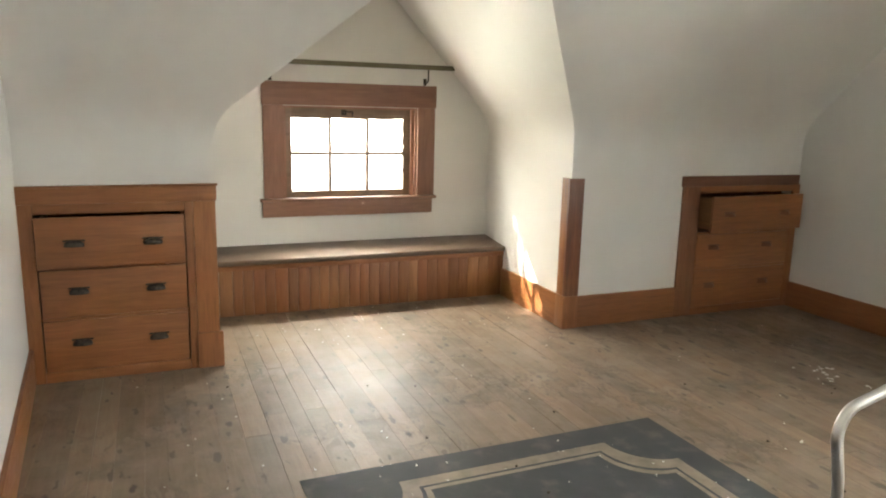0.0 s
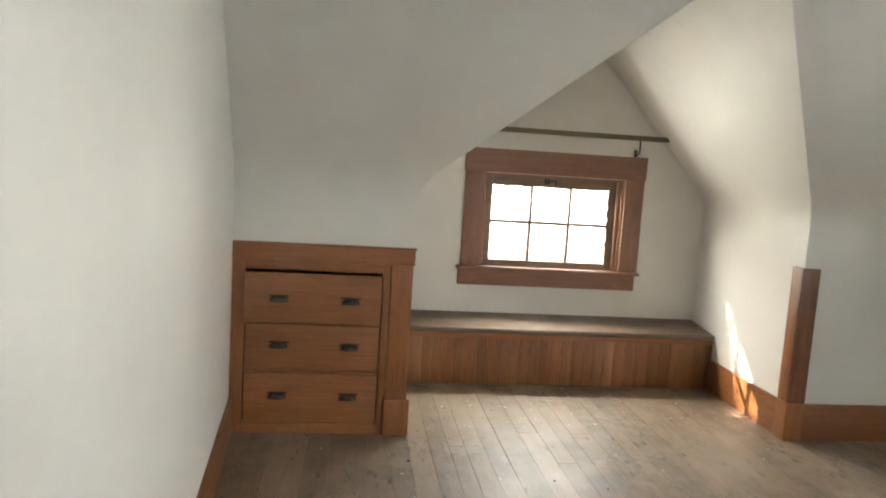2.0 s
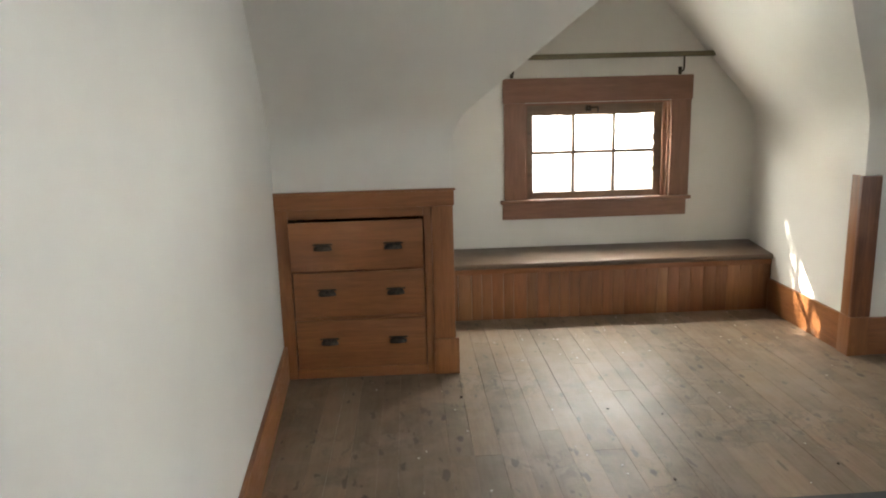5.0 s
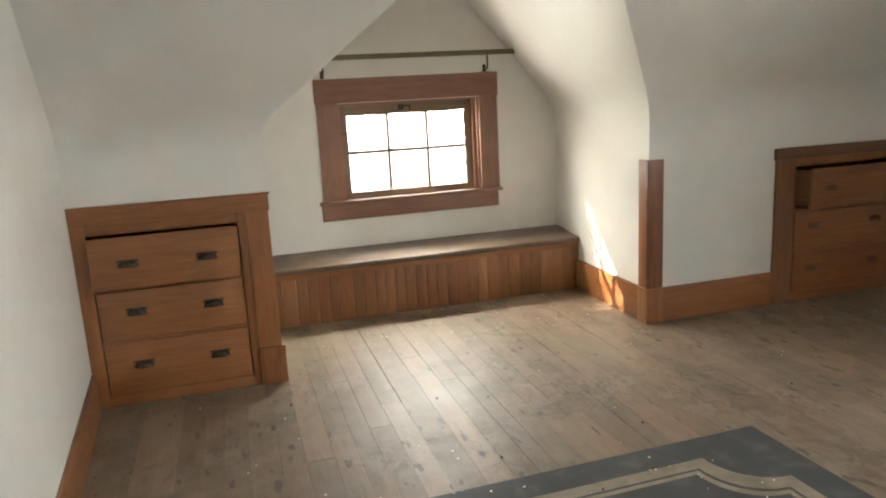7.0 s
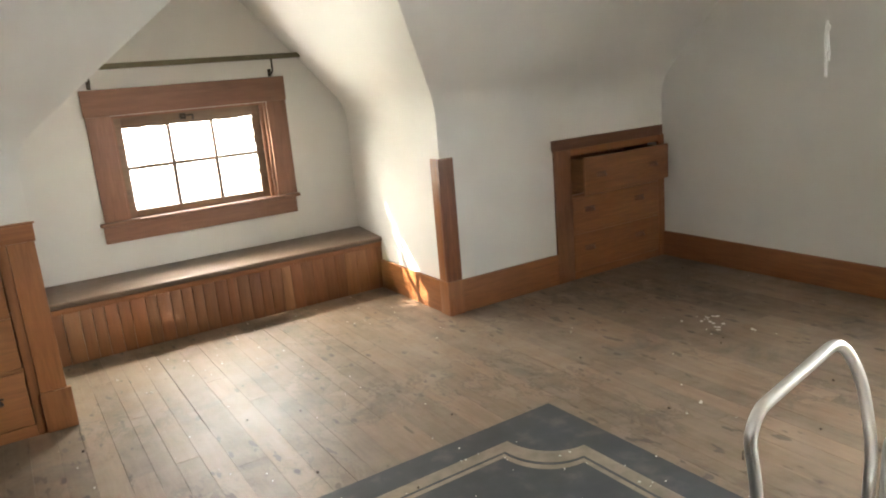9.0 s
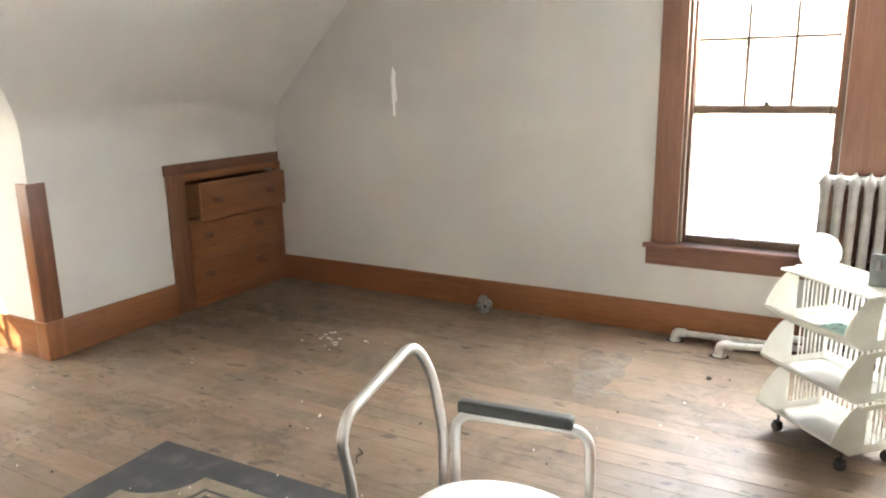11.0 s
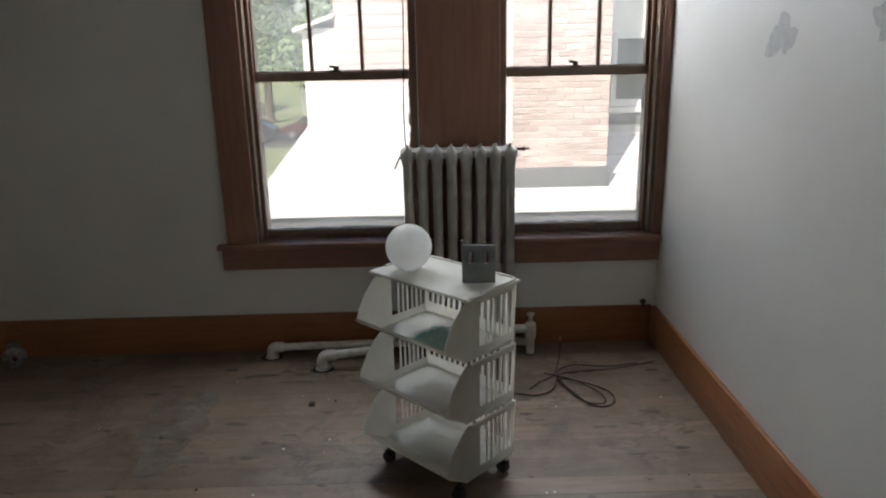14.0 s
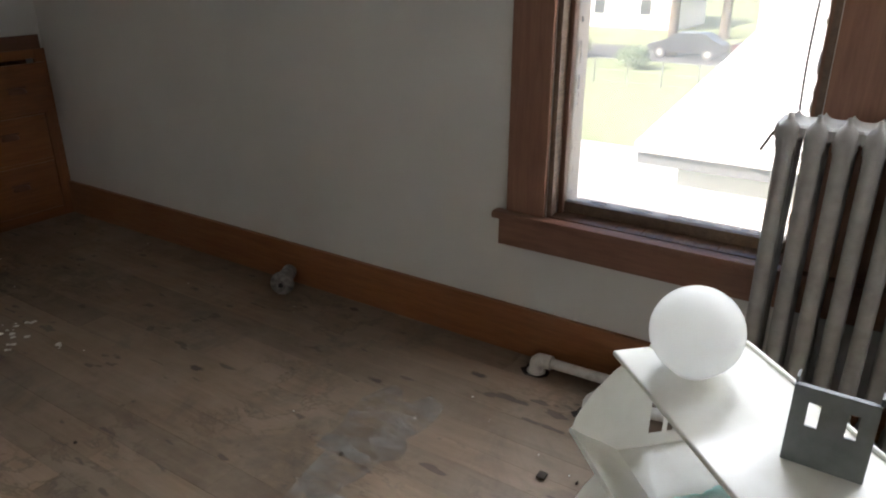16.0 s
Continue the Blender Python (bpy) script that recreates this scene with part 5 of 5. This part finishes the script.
def car(x, y, paint, label):
    ob = thing("parked_car", pose(x, y, GZ + 0.02, 0, 0, 90), label, "car")
    bm = bmesh.new()
    prism(bm, [(-2.1, 0.35), (2.1, 0.35), (2.15, 0.75), (1.2, 0.92), (0.6, 1.42), (-1.1, 1.45), (-1.75, 0.98), (-2.15, 0.9)], -0.85, 0.85)
    bmesh.ops.bevel(bm, geom=bm.edges[:], offset=0.07, segments=2, affect="EDGES")
    part("body", bm, paint, ob)
    part("side_glass", prism(bmesh.new(), [(-1.45, 0.98), (0.95, 0.98), (0.5, 1.36), (-1.05, 1.38)], -0.87, 0.87), DARKGLASS, ob)
    for xx in (-1.35, 1.35):
        for yy in (-0.86, 0.66):
            w = part("wheel", lathe(bmesh.new(), [(0.2, yy), (0.33, yy), (0.33, yy + 0.2), (0.2, yy + 0.2)], "y", (xx, 0, 0.33), 20), BLACK, ob)
            part("rim", lathe(bmesh.new(), [(0.19, yy - 0.01), (0.19, yy + 0.21)], "y", (xx, 0, 0.33), 14), SILVER, w)


car(46.0, 11.7, material("dark_car_paint", (0.03, 0.032, 0.04), 0.2), "dark car parked along the street")
car(47.5, 7.4, material("maroon_car_paint", (0.12, 0.03, 0.03), 0.2), "dark red car parked along the street")
fence = thing("fence", pose(35.0, 0, GZ), "thin wire garden fence on posts", "fence")
for k in range(10):
    part("post", lathe(bmesh.new(), [(0.03, 0), (0.03, 1.2)], "z", (0, 6.5 + 1.6 * k, 0), 8), FLASH, fence)
for z in (0.15, 0.65, 1.15):
    part("wire", tube(bmesh.new(), [(0, 6.5, z), (0, 20.9, z)], 0.008, 5), FLASH, fence)

# pale slab that emits light, standing in for the bright distance beyond the dormer window
GLOW_SHEET = material("glowing_backdrop", (0.9, 0.9, 0.88), 1.0)
base(GLOW_SHEET)["Emission Color"].default_value = (1.0, 0.985, 0.95, 1)
base(GLOW_SHEET)["Emission Strength"].default_value = 0.6
tagged(part("backdrop", B(-45, 50, 60, 60.2, GZ - 6, 22), GLOW_SHEET, smooth=0), "glowing backdrop standing in for the distance beyond the dormer", "backdrop", kind="structure")


# ---- floor boards ----
def shift_of(m, vector, scale):
    """A vector stretched by a scale."""
    mp = m.node_tree.nodes.new("ShaderNodeMapping")
    mp.inputs["Scale"].default_value = scale
    wire(m, vector, mp.inputs["Vector"])
    return mp.outputs[0]


def board_material():
    m = material("floor_board", (0.16, 0.115, 0.075), 0.45)
    v = coords(m, (12, 1.1, 1), True)
    grain = noise_of(m, v, 2.2, 7, 0.6, 1.0)
    fine = noise_of(m, v, 10, 4, 0.7)
    tone = ramp(m, mix(m, 0.25, grain, fine), [(0.3, (0.138, 0.092, 0.059)), (0.5, (0.178, 0.124, 0.082)), (0.7, (0.222, 0.162, 0.112))])
    info = m.node_tree.nodes.new("ShaderNodeObjectInfo")
    tone = mix(m, 1.0, tone, ramp(m, info.outputs["Random"], [(0, (0.76, 0.75, 0.74)), (0.5, (0.97, 0.96, 0.95)), (1, (1.22, 1.19, 1.15))]), "MULTIPLY")
    geo = m.node_tree.nodes.new("ShaderNodeNewGeometry")
    here = geo.outputs["Position"]
    # grey dust and traffic wear
    wide = noise_of(m, here, 1.3, 6, 0.6)
    dust = noise_of(m, here, 5.5, 6, 0.65)
    tone = mix(m, ramp(m, mix(m, 0.5, wide, dust), [(0.42, (0, 0, 0)), (0.64, (0.62,) * 3)]), tone, (0.222, 0.178, 0.132))
    # an old finish that peels in scalloped patches: pale and smooth where it holds, dark along its broken rims
    peel = noise_of(m, shift_of(m, here, (1.0, 0.55, 1.0)), 9.0, 6, 0.66, 0.5)
    drift = ramp(m, noise_of(m, here, 1.5, 3, 0.5), [(0.49, (0, 0, 0)), (0.62, (1.0,) * 3)])
    held = mix(m, 1.0, ramp(m, peel, [(0.49, (0, 0, 0)), (0.56, (0.24,) * 3)]), drift, "MULTIPLY")
    tone = mix(m, held, tone, (0.255, 0.215, 0.170))
    rim = mix(m, 1.0, ramp(m, peel, [(0.455, (0, 0, 0)), (0.480, (0.5,) * 3), (0.494, (0.5,) * 3), (0.515, (0, 0, 0))]), drift, "MULTIPLY")
    tone = mix(m, rim, tone, (0.060, 0.044, 0.032))
    # large dark stains
    stain = noise_of(m, here, 2.4, 7, 0.7, 0.6)
    tone = mix(m, ramp(m, stain, [(0.54, (0, 0, 0)), (0.68, (0.65,) * 3)]), tone, (0.074, 0.058, 0.045))
    # short scuffs along the boards
    scuff = noise_of(m, coords(m, (6.0, 2.4, 1), True), 3.4, 2, 0.45)
    tone = mix(m, ramp(m, scuff, [(0.665, (0, 0, 0)), (0.70, (0.75,) * 3)]), tone, (0.060, 0.042, 0.029))
    knots = node(m, "ShaderNodeTexVoronoi", Scale=2.8)
    wire(m, coords(m, (2.2, 1.0, 1), True), knots.inputs["Vector"])
    wobble = mix(m, 0.12, knots.outputs["Distance"], noise_of(m, here, 30, 3))
    tone = mix(m, ramp(m, wobble, [(0.110, (0.92,) * 3), (0.152, (0, 0, 0))]), tone, (0.036, 0.023, 0.015))
    wire(m, tone, base(m)["Base Color"])
    shine = ramp(m, mix(m, 0.5, dust, peel), [(0.34, (0.58,) * 3), (0.50, (0.48,) * 3), (0.62, (0.40,) * 3)])
    wire(m, shine, base(m)["Roughness"])
    bump(m, mix(m, 0.6, peel, mix(m, 0.5, grain, dust)), 0.30, 0.004)
    return m


BOARD = board_material()
floor = part("floor", B(XW - 0.2, XE + 0.2, YS - 0.2, YD + 0.2, -0.12, -0.019), material("subfloor", (0.05, 0.035, 0.025), 0.9), smooth=0)
tagged(floor, "worn narrow pine floor boards, dusty and stained", "floor", kind="structure")
rnd = random.Random(11)
plank_meshes = {}
x = XW
while x < XE - 0.001:
    w = min(rnd.choice((0.085, 0.1, 0.1, 0.115, 0.13)), XE - x)
    y_end = YD if CL - 0.1 < x < CR + 0.02 else YK + 0.1
    y = YS
    while y < y_end - 0.01:
        run = rnd.choice((1.2, 1.6, 2.0, 2.4, 3.0))
        if y_end - y - run < 0.5:
            run = y_end - y
        gap = rnd.choice((0.0003, 0.0003, 0.0004, 0.0004, 0.0008, 0.0020))
        key = (round(w, 4), round(run, 3), gap)
        if key not in plank_meshes:
            bm = bmesh.new()
            box(bm, 0.0002, w - gap, 0.0002, run - gap, -0.02, 0.0, 0.0003, 1)
            me = bpy.data.meshes.new("floorboard")
            bmesh.ops.recalc_face_normals(bm, faces=bm.faces)
            bm.to_mesh(me)
            bm.free()
            me.materials.append(BOARD)
            plank_meshes[key] = me
        ob = new("floorboard", plank_meshes[key])
        ob.parent = floor
        ob.location = (x, y, rnd.uniform(-0.0006, 0.0))
        y += run
    x += w

# ---- chimney bricks and wall shingles ----
rnd = random.Random(5)
brick_mesh = {}


def piece(key, dims, mat, bevel):
    if key not in brick_mesh:
        bm = bmesh.new()
        box(bm, 0, dims[0], 0, dims[1], 0, dims[2], bevel, 1)
        bmesh.ops.recalc_face_normals(bm, faces=bm.faces)
        me = bpy.data.meshes.new(key)
        bm.to_mesh(me)
        bm.free()
        me.materials.append(mat)
        brick_mesh[key] = me
    return brick_mesh[key]


z, row = roof_z(CX) + 0.24, 0
while z < 2.6:
    y = CY1 + 0.002 - (0.11 if row % 2 else 0)
    while y < CY0 - 0.01:
        a, b = max(y, CY1), min(y + 0.208, CY0)
        if b - a > 0.03:
            wdt = round(b - a, 3)
            ob = new("brick", piece("brick_%s" % wdt, (0.1, wdt, 0.064), BRICK, 0.004))
            ob.parent = stack
            ob.location = (CX + rnd.uniform(-0.004, 0.004), a, z)
        y += 0.22
    z += 0.076
    row += 1
z = roof_z(11) - 0.3
row = 0
while z < 0.34:
    y = CY1 - 0.14 - 1.6
    while y < CY1 - 0.36:
        wdt = rnd.choice((0.14, 0.18, 0.22))
        ob = new("shingle", piece("shingle_%s" % wdt, (0.012, wdt - 0.006, 0.17), GREYSH, 0.002))
        ob.parent = gable
        ob.location = (10.985 - rnd.uniform(0, 0.006), y, z)
        y += wdt
    z += 0.155
    row += 1
